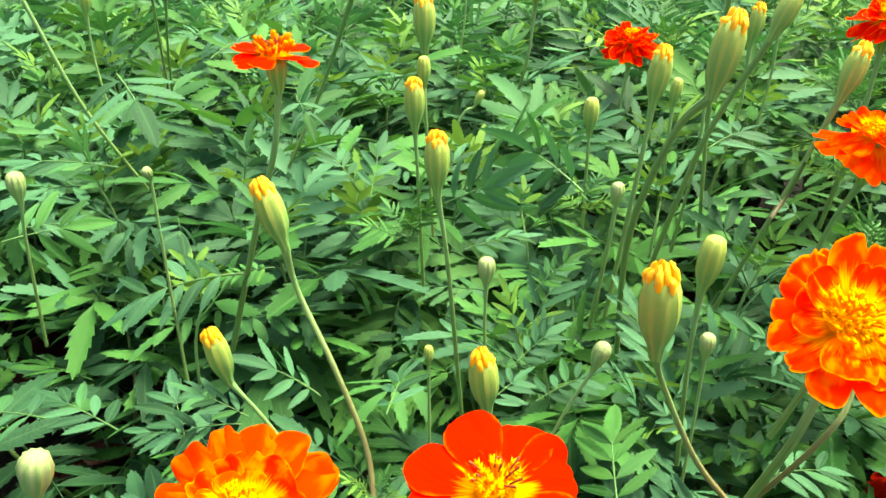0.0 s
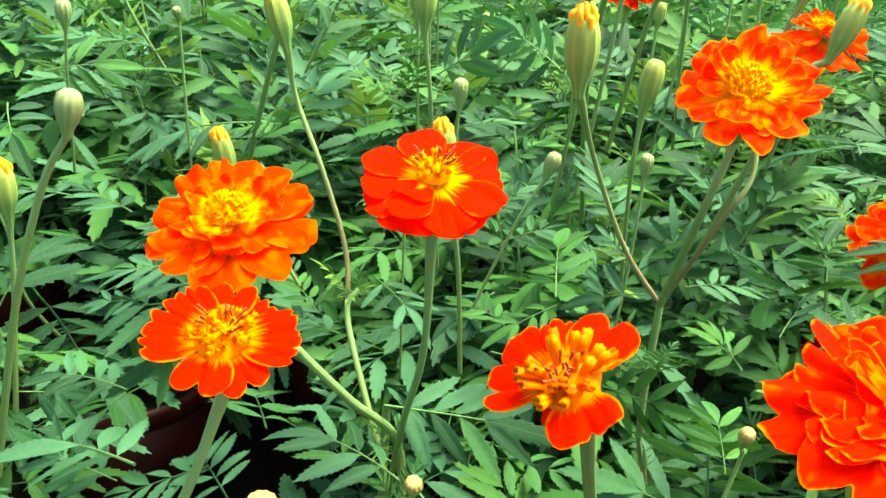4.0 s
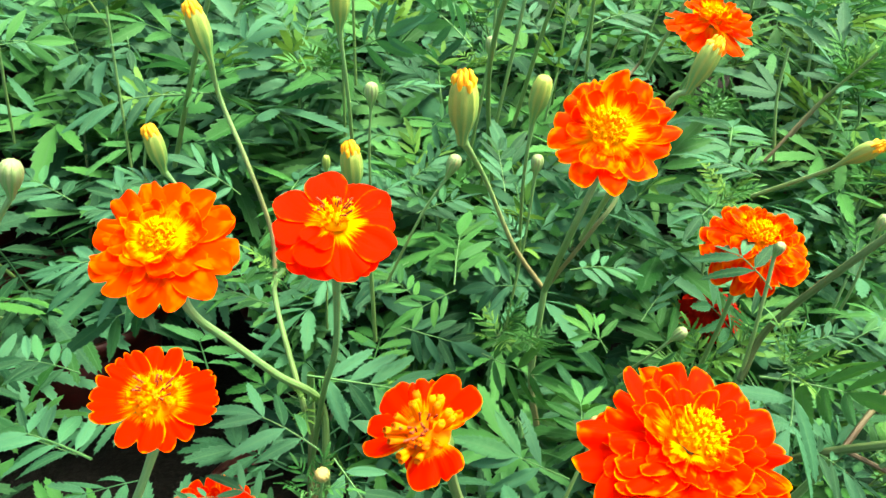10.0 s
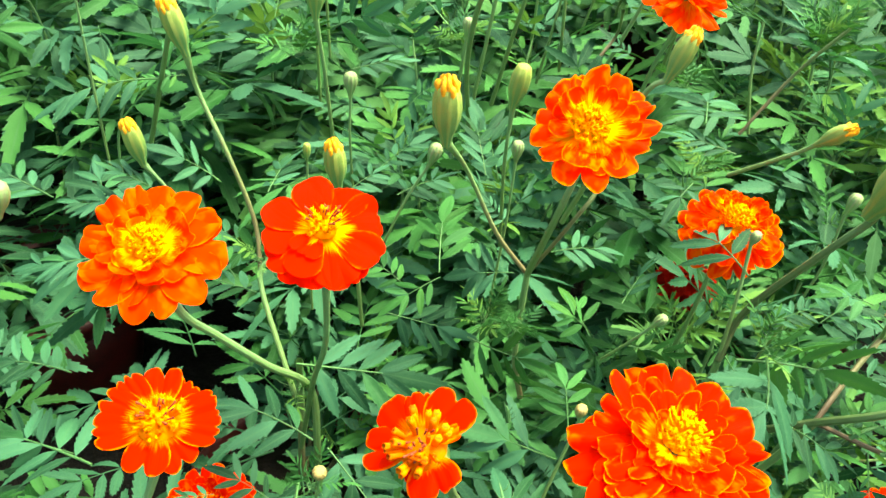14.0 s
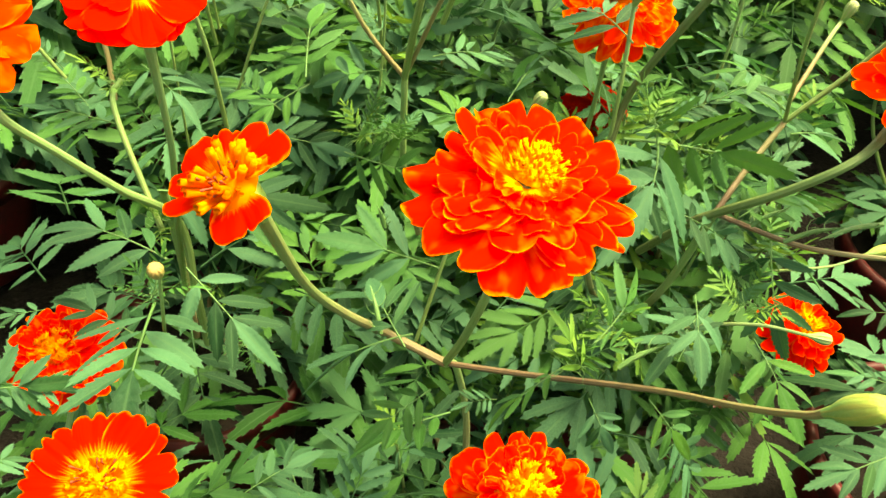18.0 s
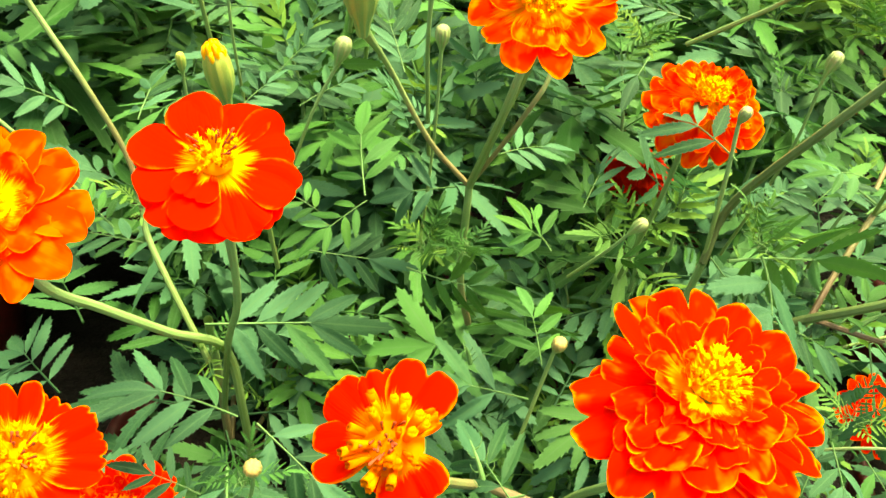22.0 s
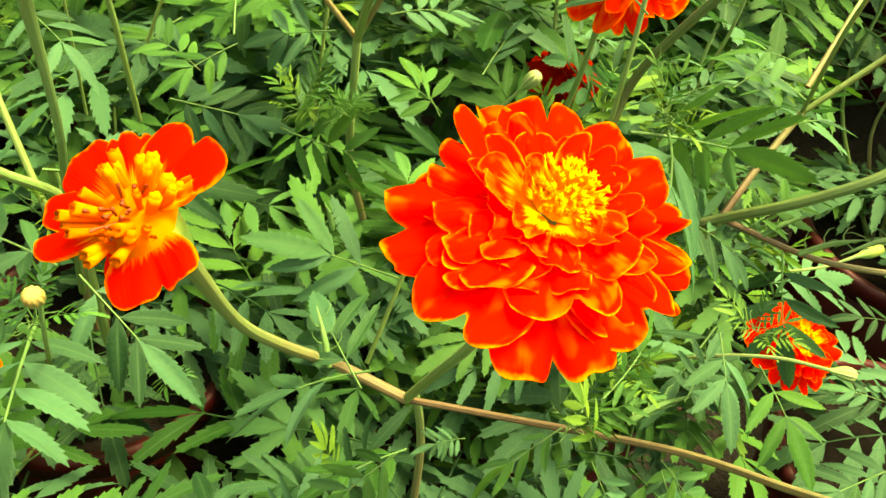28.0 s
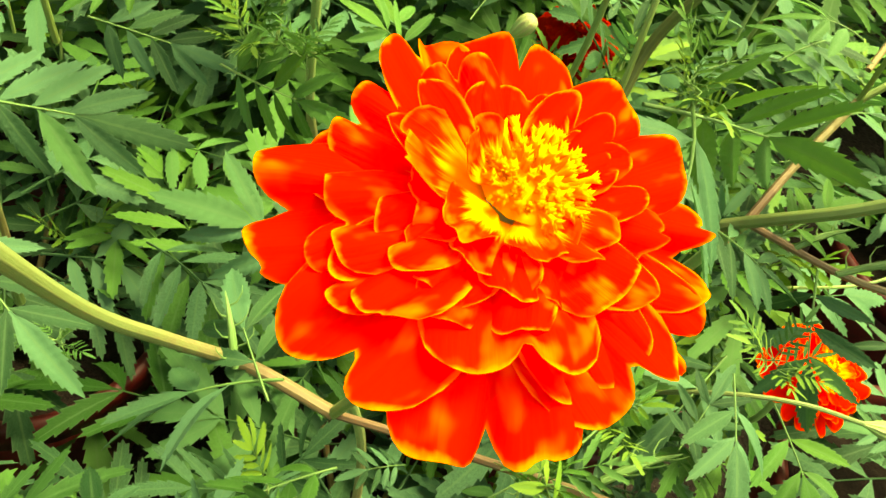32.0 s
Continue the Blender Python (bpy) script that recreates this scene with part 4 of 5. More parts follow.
stem([(-0.005, 0.170, 0.200), (-0.022, 0.202, 0.235), (-0.019, 0.209, 0.245)], 0.0021, 0.0018, stem_green, home=(-0.01, 0.205, 0.1))

# ---- buds ----
bud((-0.052, 0.229, 0.342), 0.02, (-0.25, 0, 1), [(-0.023, 0.209, 0.235), (-0.026, 0.221, 0.255), (-0.036, 0.227, 0.285), (-0.047, 0.234, 0.310)], mat=stem_brown, r=0.0015, home=(-0.01, 0.205, 0.1))
bud((-0.075, 0.231, 0.288), 0.019, (-0.2, 0, 1), [(-0.045, 0.225, 0.235), (-0.062, 0.229, 0.262)], r=0.0012)
bud((0.011, 0.184, 0.313), 0.018, (-0.1, 0, 1), [(0.022, 0.195, 0.220), (0.018, 0.190, 0.270)], r=0.0014)
bud((0.047, 0.155, 0.354), 0.0205, (-0.06, -0.05, 1), [(0.089, 0.187, 0.260), (0.074, 0.188, 0.280), (0.059, 0.183, 0.312)], mat=stem_brown, r=0.0014)
bud((0.080, 0.220, 0.330), 0.018, (0.12, 0, 1), [(0.084, 0.230, 0.240), (0.079, 0.222, 0.290)], opened=False, r=0.0012)
bud((0.014, 0.235, 0.318), 0.01, (0, 0, 1), [(0.016, 0.240, 0.250), (0.014, 0.236, 0.290)], opened=False, pale=True, r=0.0009)
bud((0.049, 0.215, 0.299), 0.01, (0.3, 0, 1), [(0.025, 0.210, 0.240), (0.038, 0.213, 0.275)], opened=False, pale=True, r=0.0009)
bud((-0.078, 0.122, 0.337), 0.0115, (0.2, 0, 1), [(-0.115, 0.120, 0.220), (-0.100, 0.121, 0.280), (-0.088, 0.122, 0.315)], opened=False, pale=True, r=0.0016, home=(-0.095, 0.055, 0.1))
bud((-0.117, 0.153, 0.301), 0.017, (0, 0, 1), [(-0.125, 0.150, 0.220), (-0.119, 0.153, 0.270)], r=0.0012, home=(-0.095, 0.055, 0.1))
bud((-0.013, 0.370, 0.330), 0.021, (0, 0, 1), [(-0.010, 0.380, 0.220), (-0.012, 0.372, 0.290)], r=0.0014)
bud((-0.002, 0.262, 0.345), 0.019, (0, 0, 1), [(0.008, 0.280, 0.220), (0.002, 0.265, 0.300)], r=0.0014)
bud((-0.009, 0.388, 0.340), 0.014, (0, 0, 1), [(-0.005, 0.390, 0.250), (-0.008, 0.388, 0.310)], opened=False)
bud((-0.012, 0.545, 0.328), 0.032, (0, 0, 1), [(-0.010, 0.550, 0.220), (-0.012, 0.546, 0.290)])
bud((0.082, 0.312, 0.360), 0.02, (0.1, 0, 1), [(0.070, 0.320, 0.220), (0.078, 0.314, 0.310)], r=0.0015)
bud((0.075, 0.408, 0.312), 0.018, (0, 0, 1), [(0.076, 0.410, 0.240), (0.075, 0.408, 0.290)], opened=False)
bud((0.021, 0.466, 0.301), 0.01, (0.5, 0, 1), [(-0.005, 0.460, 0.250), (0.010, 0.465, 0.288)], opened=False)
bud((0.064, 0.282, 0.324), 0.009, (0, 0, 1), [(0.060, 0.290, 0.260), (0.063, 0.284, 0.300)], opened=False, pale=True)
bud((0.083, 0.219, 0.300), 0.009, (0, 0, 1), opened=False, pale=True, r=0.0009)
bud((-0.157, 0.284, 0.326), 0.012, (0, 0, 1), [(-0.165, 0.290, 0.250), (-0.160, 0.286, 0.300)], opened=False, pale=True, r=0.001)
bud((-0.111, 0.292, 0.327), 0.007, (0, -0.6, 1), opened=False, pale=True, r=0.001)
bud((-0.005, 0.242, 0.280), 0.008, (0, 0, 1), opened=False, r=0.0009)
bud((0.012, 0.091, 0.256), 0.0082, (0, -0.5, 1), [(0.006, 0.105, 0.210), (0.010, 0.096, 0.235)], opened=False, pale=2, r=0.0009)
bud((-0.012, 0.040, 0.292), 0.0115, (0.15, 0, 1), [(-0.075, 0.055, 0.200), (-0.036, 0.066, 0.245), (-0.022, 0.052, 0.270)], opened=False, pale=2, r=0.0012, home=(-0.095, 0.055, 0.1))
bud((0.132, 0.197, 0.357), 0.018, (0.3, 0, 1), [(0.105, 0.210, 0.270), (0.121, 0.199, 0.335)], opened=True, r=0.0017)
bud((0.199, 0.195, 0.328), 0.015, (0.382, -0.519, 0.765), [(0.174, 0.219, 0.292), (0.191, 0.206, 0.312)], opened=True, r=0.0013)
bud((0.170, 0.009, 0.292), 0.0155, (0.229, -0.527, 0.818), [(0.097, 0.088, 0.214), (0.120, 0.076, 0.222), (0.151, 0.053, 0.242), (0.162, 0.032, 0.262), (0.166, 0.018, 0.278)], opened=False, mat=stem_ruddy, r=0.0015, home=(0.118, 0.095, 0.1))
bud((0.298, 0.160, 0.191), 0.011, (0.960, 0.125, 0.250), [(0.240, 0.150, 0.190), (0.275, 0.157, 0.185)], opened=False, r=0.0009, home=(0.215, 0.2, 0.1))
bud((0.216, 0.077, 0.233), 0.0072, (0.969, -0.231, -0.092), [(0.160, 0.100, 0.205), (0.178, 0.088, 0.228), (0.195, 0.082, 0.235)], opened=False, pale=True, mat=stem_olive, r=0.0009, home=(0.118, 0.095, 0.1))
bud((0.128, 0.139, 0.282), 0.007, (0.4, -0.2, 0.8), [(0.115, 0.150, 0.250), (0.122, 0.143, 0.268)], opened=False, pale=True, r=0.0008, home=(0.118, 0.095, 0.1))
bud((0.099, 0.114, 0.262), 0.0075, (0, -0.3, 1), [(0.090, 0.110, 0.200), (0.102, 0.122, 0.245)], opened=False, pale=2, r=0.001)
bud((0.156, 0.149, 0.313), 0.0066, (0, -0.3, 1), [(0.155, 0.140, 0.262), (0.156, 0.146, 0.290)], opened=False, pale=True, r=0.0011, home=(0.215, 0.2, 0.1))
bud((0.215, 0.192, 0.300), 0.009, (0.2, 0, 1), opened=False, pale=True, r=0.001)
bud((0.255, 0.188, 0.290), 0.008, (0.3, 0, 1), [(0.227, 0.160, 0.268), (0.245, 0.179, 0.282)], opened=False, pale=True, r=0.0013, mat=stem_brown, home=(0.215, 0.2, 0.1))
bud((0.172, 0.345, 0.352), 0.022, (0.25, 0, 1), [(0.135, 0.360, 0.220), (0.155, 0.350, 0.290)], r=0.0017)
bud((0.068, 0.200, 0.398), 0.018, (0.15, 0, 1), [(0.075, 0.300, 0.240), (0.062, 0.250, 0.320), (0.062, 0.215, 0.370)], opened=True, r=0.0017)
bud((0.095, 0.235, 0.400), 0.014, (0.4, 0, 1), [(0.080, 0.290, 0.280), (0.085, 0.260, 0.350)], opened=False, r=0.0015)
bud((0.175, 0.117, 0.360), 0.03, (0.02, -0.42, 0.9), [(0.155, 0.140, 0.262), (0.160, 0.144, 0.283), (0.170, 0.132, 0.320), (0.177, 0.127, 0.338)], opened=True, mat=stem_olive, r=0.002, home=(0.215, 0.2, 0.1))
bud((0.170, 0.460, 0.345), 0.02, (0.1, 0, 1), opened=True)
bud((0.200, 0.500, 0.345), 0.018, (0.1, 0, 1), opened=False)
bud((0.250, 0.620, 0.360), 0.028, (0.1, 0, 1), opened=True)
bud((0.130, 0.400, 0.335), 0.012, (0.1, 0, 1), opened=False)
bud((0.120, 0.420, 0.320), 0.014, (0.1, 0, 1), opened=False)
bud((0.300, 0.700, 0.340), 0.02, (0.1, 0, 1), opened=True)
bud((-0.250, 0.600, 0.330), 0.02, (0.1, 0, 1), opened=True)
bud((0.360, 0.620, 0.340), 0.02, (0.1, 0, 1), opened=True)
bud((0.020, 0.700, 0.350), 0.028, (0.1, 0, 1), opened=True)
bud((-0.400, 0.700, 0.350), 0.024, (0.1, 0, 1), opened=True)
bud((0.450, 0.800, 0.350), 0.022, (0.1, 0, 1), opened=True)
stem([(0.200, 0.274, 0.280), (0.218, 0.278, 0.310), (0.229, 0.266, 0.340)], 0.0014, 0.0012, stem_pale)
stem([(0.217, 0.292, 0.285), (0.227, 0.289, 0.310), (0.232, 0.274, 0.335)], 0.0011, 0.001, stem_pale)
stem([(0.205, 0.275, 0.280), (0.198, 0.278, 0.310), (0.196, 0.279, 0.335)], 0.0012, 0.0011, stem_green)
stem([(0.134, 0.309, 0.300), (0.141, 0.313, 0.310), (0.136, 0.294, 0.330)], 0.0014, 0.0012, stem_pale)
stem([(-0.177, 0.462, 0.245), (-0.200, 0.450, 0.300), (-0.217, 0.443, 0.360)], 0.0016, 0.002, stem_green)
stem([(-0.182, 0.541, 0.270), (-0.167, 0.495, 0.320), (-0.150, 0.443, 0.360)], 0.0014, 0.0013, stem_brown)
stem([(-0.180, 0.541, 0.270), (-0.163, 0.495, 0.320), (-0.143, 0.443, 0.360)], 0.0013, 0.0013, stem_green)
stem([(-0.091, 0.457, 0.260), (-0.067, 0.450, 0.310), (-0.042, 0.394, 0.370)], 0.0016, 0.0022, stem_green)
stem([(0.133, 0.389, 0.250), (0.126, 0.382, 0.320), (0.115, 0.345, 0.380)], 0.0016, 0.0018, stem_green)

# ---- leaves in the front ----
spread_leaf((-0.046, 0.082, 0.217), (-0.014, 0.084, 0.216), (-0.031, 0.090, 0.226), 3)
spread_leaf((0.047, 0.076, 0.165), (0.039, 0.105, 0.161), (0.062, 0.092, 0.165), 2)
spread_leaf((-0.093, 0.306, 0.274), (-0.150, 0.297, 0.268), (-0.117, 0.281, 0.267), 5)
spread_leaf((-0.097, 0.277, 0.314), (-0.090, 0.259, 0.311), (-0.111, 0.266, 0.323), 2)
spread_leaf((-0.050, 0.252, 0.257), (-0.076, 0.251, 0.279), (-0.068, 0.275, 0.274), 3)
spread_leaf((-0.101, 0.257, 0.240), (-0.124, 0.276, 0.237), (-0.111, 0.280, 0.252), 3)
spread_leaf((-0.017, 0.215, 0.279), (-0.011, 0.243, 0.281), (-0.028, 0.242, 0.271), 3)
spread_leaf((0.016, 0.223, 0.274), (0.032, 0.241, 0.278), (0.033, 0.226, 0.276), 4)
spread_leaf((0.155, 0.210, 0.291), (0.139, 0.190, 0.291), (0.140, 0.211, 0.291), 2)
spread_leaf((0.155, 0.151, 0.299), (0.143, 0.184, 0.302), None, 2)
spread_leaf((0.173, 0.255, 0.299), (0.189, 0.300, 0.294), (0.154, 0.236, 0.300), 4)
spread_leaf((0.005, 0.170, 0.220), (0.061, 0.162, 0.222), (0.022, 0.190, 0.236), 4)
spread_leaf((0.000, 0.132, 0.225), (-0.038, 0.145, 0.240), (-0.011, 0.158, 0.231), 3)
spread_leaf((-0.086, 0.126, 0.219), (-0.115, 0.127, 0.232), (-0.089, 0.137, 0.237), 3)
spread_leaf((0.050, 0.186, 0.255), (0.027, 0.175, 0.247), (0.029, 0.192, 0.252), 3, leaf_fresh)
spread_leaf((-0.116, 0.230, 0.219), (-0.142, 0.229, 0.217), (-0.127, 0.217, 0.215), 3)
spread_leaf((0.092, 0.124, 0.225), (0.055, 0.133, 0.235), (0.073, 0.143, 0.239), 2)
spread_leaf((0.099, 0.125, 0.245), (0.099, 0.149, 0.257), (0.116, 0.133, 0.250), 3, leaf_fresh)
spread_leaf((0.110, 0.162, 0.255), (0.095, 0.164, 0.269), (0.088, 0.152, 0.265), 2, leaf_fresh)
spread_leaf((0.110, 0.162, 0.255), (0.102, 0.183, 0.262), (0.120, 0.180, 0.262), 2, leaf_fresh)
spread_leaf((0.165, 0.126, 0.273), (0.149, 0.075, 0.274), (0.191, 0.119, 0.253), 2)
spread_leaf((0.077, 0.178, 0.268), (0.051, 0.187, 0.259), None, 2)
spread_leaf((0.164, 0.131, 0.271), (0.220, 0.140, 0.257), (0.185, 0.134, 0.278), 4, leaf_fresh)
spread_leaf((0.002, 0.107, 0.219), (0.003, 0.049, 0.238), None, 4)
spread_leaf((0.016, 0.123, 0.219), (0.043, 0.096, 0.203), (0.022, 0.100, 0.207), 3)
spread_leaf((0.080, 0.086, 0.229), (0.046, 0.091, 0.210), (0.061, 0.073, 0.232), 2)
spread_leaf((0.081, 0.086, 0.231), (0.070, 0.118, 0.231), (0.093, 0.098, 0.240), 2)
spread_leaf((0.096, 0.087, 0.186), (0.064, 0.074, 0.191), (0.075, 0.106, 0.174), 3, leaf_fresh)
spread_leaf((0.120, 0.055, 0.248), (0.101, 0.048, 0.237), (0.108, 0.034, 0.253), 3, leaf_fresh)
spread_leaf((0.135, 0.062, 0.257), (0.154, 0.077, 0.268), (0.124, 0.062, 0.265), 2, leaf_fresh)
spread_leaf((0.164, 0.070, 0.258), (0.159, 0.046, 0.254), (0.147, 0.067, 0.260), 2)
spread_leaf((0.213, 0.113, 0.234), (0.214, 0.086, 0.206), (0.229, 0.096, 0.242), 3)
spread_leaf((0.206, 0.088, 0.214), (0.213, 0.056, 0.207), (0.224, 0.069, 0.211), 2, leaf_fresh)
spread_leaf((0.133, 0.051, 0.238), (0.140, 0.041, 0.226), (0.127, 0.042, 0.227), 2)
spread_leaf((0.152, 0.051, 0.236), (0.164, 0.039, 0.225), (0.150, 0.040, 0.228), 2, leaf_fresh)
spread_leaf((0.128, 0.175, 0.261), (0.142, 0.193, 0.271), (0.134, 0.208, 0.252), 3)
spread_leaf((0.132, 0.159, 0.248), (0.155, 0.154, 0.247), (0.144, 0.157, 0.257), 3, leaf_fresh)
spread_leaf((-0.051, 0.259, 0.252), (-0.075, 0.278, 0.255), (-0.061, 0.264, 0.268), 4)
spread_leaf((0.053, 0.191, 0.263), (0.055, 0.229, 0.275), (0.041, 0.208, 0.261), 4, leaf_fresh)
spread_leaf((0.038, 0.186, 0.235), (0.071, 0.175, 0.235), (0.062, 0.169, 0.227), 4)
spread_leaf((0.071, 0.172, 0.235), (0.100, 0.149, 0.240), (0.089, 0.154, 0.231), 4, leaf_fresh)
spread_leaf((-0.012, 0.121, 0.199), (-0.035, 0.131, 0.210), (-0.027, 0.138, 0.207), 3)
spread_leaf((-0.192, 0.290, 0.278), (-0.171, 0.251, 0.268), (-0.161, 0.275, 0.286), 3)
spread_leaf((-0.169, 0.297, 0.297), (-0.132, 0.305, 0.304), (-0.143, 0.311, 0.311), 3, leaf_fresh)
spread_leaf((-0.082, 0.221, 0.225), (-0.145, 0.232, 0.216), (-0.119, 0.248, 0.229), 4)
spread_leaf((-0.091, 0.240, 0.195), (-0.133, 0.225, 0.179), (-0.119, 0.224, 0.212), 2)
spread_leaf((-0.139, 0.180, 0.206), (-0.113, 0.190, 0.201), (-0.133, 0.189, 0.212), 2)
spread_leaf((0.073, 0.240, 0.278), (0.068, 0.270, 0.295), (0.058, 0.246, 0.291), 4)
spread_leaf((0.053, 0.321, 0.311), (0.025, 0.359, 0.325), (0.044, 0.333, 0.330), 3)
spread_leaf((0.005, 0.319, 0.304), (0.031, 0.291, 0.329), (0.010, 0.314, 0.325), 3)
leaf((-0.069, 0.188, 0.262), (-0.115, 0.182, 0.258), 4)
leaf((0.117, 0.176, 0.186), (0.101, 0.152, 0.250), 3, mat=leaf_fresh)
leaf((0.223, 0.153, 0.268), (0.219, 0.204, 0.258), 3, mat=leaf_fresh)
leaf((0.240, 0.170, 0.246), (0.282, 0.200, 0.226), 3)
leaf((-0.061, 0.097, 0.250), (-0.112, 0.125, 0.238), 4)
leaf((-0.069, 0.226, 0.262), (-0.106, 0.221, 0.262), 4)
leaf((-0.066, 0.225, 0.266), (-0.091, 0.226, 0.282), 4)
leaf((0.085, 0.267, 0.252), (0.073, 0.294, 0.287), 4)
leaf((0.101, 0.202, 0.260), (0.137, 0.209, 0.262), 4)
leaf((0.319, 0.105, 0.170), (0.279, 0.117, 0.175), 4)
leaf((0.329, 0.119, 0.180), (0.313, 0.171, 0.185), 3)
leaf((-0.131, 0.219, 0.270), (-0.177, 0.234, 0.265), 4)
leaf((-0.181, 0.319, 0.290), (-0.147, 0.342, 0.285), 4)
leaf((-0.064, 0.211, 0.240), (-0.106, 0.206, 0.245), 4)
leaf((-0.089, 0.226, 0.250), (-0.105, 0.262, 0.262), 4)
leaf((-0.090, 0.231, 0.252), (-0.116, 0.237, 0.252), 4)
leaf((-0.108, 0.219, 0.265), (-0.145, 0.237, 0.272), 4)
leaf((-0.087, 0.152, 0.232), (-0.127, 0.160, 0.236), 4)
leaf((-0.024, 0.097, 0.235), (-0.040, 0.094, 0.235), 3)
leaf((0.192, 0.147, 0.276), (0.222, 0.165, 0.280), 3)
leaf((0.179, 0.126, 0.245), (0.214, 0.113, 0.232), 4)
leaf((0.183, 0.236, 0.292), (0.152, 0.251, 0.296), 4)
leaf((0.084, 0.222, 0.258), (0.071, 0.233, 0.270), 4)
leaf((0.200, 0.121, 0.246), (0.227, 0.134, 0.252), 3, mat=leaf_fresh)
leaf((0.115, 0.083, 0.200), (0.099, 0.079, 0.205), 4)
leaf((0.187, 0.228, 0.232), (0.178, 0.246, 0.238), 3)
leaf((0.200, 0.250, 0.225), (0.186, 0.228, 0.236), 4)
leaf((-0.044, 0.085, 0.215), (-0.015, 0.089, 0.210), 4, home=(-0.095, 0.055, 0.1))
leaf((-0.017, 0.019, 0.270), (-0.003, 0.030, 0.262), 4, home=(-0.095, 0.055, 0.1))
leaf((0.033, 0.059, 0.190), (0.057, 0.072, 0.195), 3)
leaf((0.170, 0.069, 0.200), (0.174, 0.053, 0.190), 3)
leaf((-0.166, 0.399, 0.285), (-0.235, 0.403, 0.292), 5)
leaf((-0.170, 0.429, 0.325), (-0.132, 0.368, 0.318), 3)
leaf((-0.073, 0.403, 0.322), (-0.060, 0.376, 0.312), 2)
leaf((-0.037, 0.393, 0.272), (-0.032, 0.428, 0.298), 4)
leaf((-0.044, 0.401, 0.272), (-0.067, 0.429, 0.292), 4)
leaf((0.104, 0.396, 0.285), (0.087, 0.425, 0.305), 4)
leaf((-0.002, 0.397, 0.275), (0.013, 0.423, 0.292), 3)
leaf((-0.073, 0.318, 0.272), (-0.103, 0.313, 0.270), 5, mat=leaf_fresh)
leaf((0.010, 0.342, 0.268), (0.047, 0.353, 0.275), 4)
leaf((0.040, 0.315, 0.262), (0.063, 0.326, 0.282), 4, mat=leaf_fresh)
leaf((0.028, 0.276, 0.250), (0.052, 0.293, 0.265), 4)
leaf((0.036, 0.260, 0.245), (0.068, 0.278, 0.252), 4)
leaf((0.124, 0.248, 0.272), (0.109, 0.255, 0.288), 4)
leaf((-0.047, 0.232, 0.235), (-0.063, 0.242, 0.248), 4)
leaf((0.130, 0.387, 0.300), (0.170, 0.423, 0.305), 4)
leaf((0.160, 0.338, 0.285), (0.142, 0.353, 0.298), 4)
leaf((-0.292, 0.570, 0.300), (-0.360, 0.637, 0.310), 4)
leaf((-0.154, 0.551, 0.300), (-0.135, 0.601, 0.310), 4)
leaf((0.212, 0.151, 0.282), (0.187, 0.153, 0.290), 2, mat=leaf_fresh, home=(0.215, 0.2, 0.1))
leaf((0.187, 0.098, 0.228), (0.158, 0.072, 0.224), 3)
leaf((0.157, 0.140, 0.264), (0.171, 0.110, 0.250), 3)
leaf((0.164, 0.150, 0.280), (0.172, 0.140, 0.292), 3)
leaf((0.088, 0.058, 0.240), (0.065, 0.046, 0.232), 3, mat=leaf_fresh)
leaf((0.126, 0.047, 0.258), (0.117, 0.055, 0.275), 3, mat=leaf_tip)
leaf((0.170, 0.067, 0.205), (0.187, 0.054, 0.175), 4)
leaf((0.168, 0.074, 0.228), (0.180, 0.088, 0.242), 3)
leaf((0.302, 0.093, 0.140), (0.251, 0.081, 0.135), 4)
leaf((0.311, 0.140, 0.170), (0.282, 0.147, 0.170), 3)
leaf((0.294, 0.104, 0.165), (0.263, 0.118, 0.168), 4)
leaf((0.188, 0.170, 0.252), (0.214, 0.176, 0.264), 5)
leaf((0.211, 0.149, 0.244), (0.240, 0.148, 0.248), 2)
leaf((-0.015, 0.228, 0.240), (0.012, 0.197, 0.236), 3)
leaf((-0.026, 0.212, 0.222), (-0.065, 0.222, 0.228), 4)
leaf((-0.035, 0.213, 0.230), (-0.055, 0.234, 0.242), 4, mat=leaf_fresh)
leaf((0.034, 0.238, 0.232), (0.008, 0.216, 0.226), 3)
leaf((0.041, 0.210, 0.230), (0.015, 0.230, 0.240), 4, mat=leaf_fresh)
bract((0.247, 0.112, 0.250), (0.224, 0.109, 0.246), home=(0.247, 0.112, 0.250))
bract((0.205, 0.120, 0.243), (0.217, 0.121, 0.250), home=(0.205, 0.120, 0.243))
bract((0.216, 0.115, 0.240), (0.237, 0.115, 0.246), home=(0.216, 0.115, 0.240))
bract((0.079, 0.130, 0.236), (0.077, 0.131, 0.244), home=(0.079, 0.130, 0.236))
bract((0.076, 0.091, 0.226), (0.073, 0.103, 0.236), home=(0.076, 0.091, 0.226))
bract((0.141, 0.059, 0.245), (0.154, 0.061, 0.252), home=(0.141, 0.059, 0.245))
shoot((0.164, 0.132, 0.275), 0.022, seed=0, mat=leaf_tip)
shoot((0.125, 0.056, 0.248), 0.022, seed=1, mat=leaf_fresh)
shoot((0.073, 0.179, 0.238), 0.022, seed=2, mat=leaf_tip)
shoot((0.008, 0.096, 0.240), 0.016, seed=3, mat=leaf_fresh)
shoot((0.199, 0.097, 0.225), 0.02, seed=4, mat=leaf_tip)
shoot((0.076, 0.179, 0.236), 0.022, seed=5, mat=leaf_fresh)
shoot((-0.005, 0.173, 0.200), 0.02, seed=6, mat=leaf_tip)
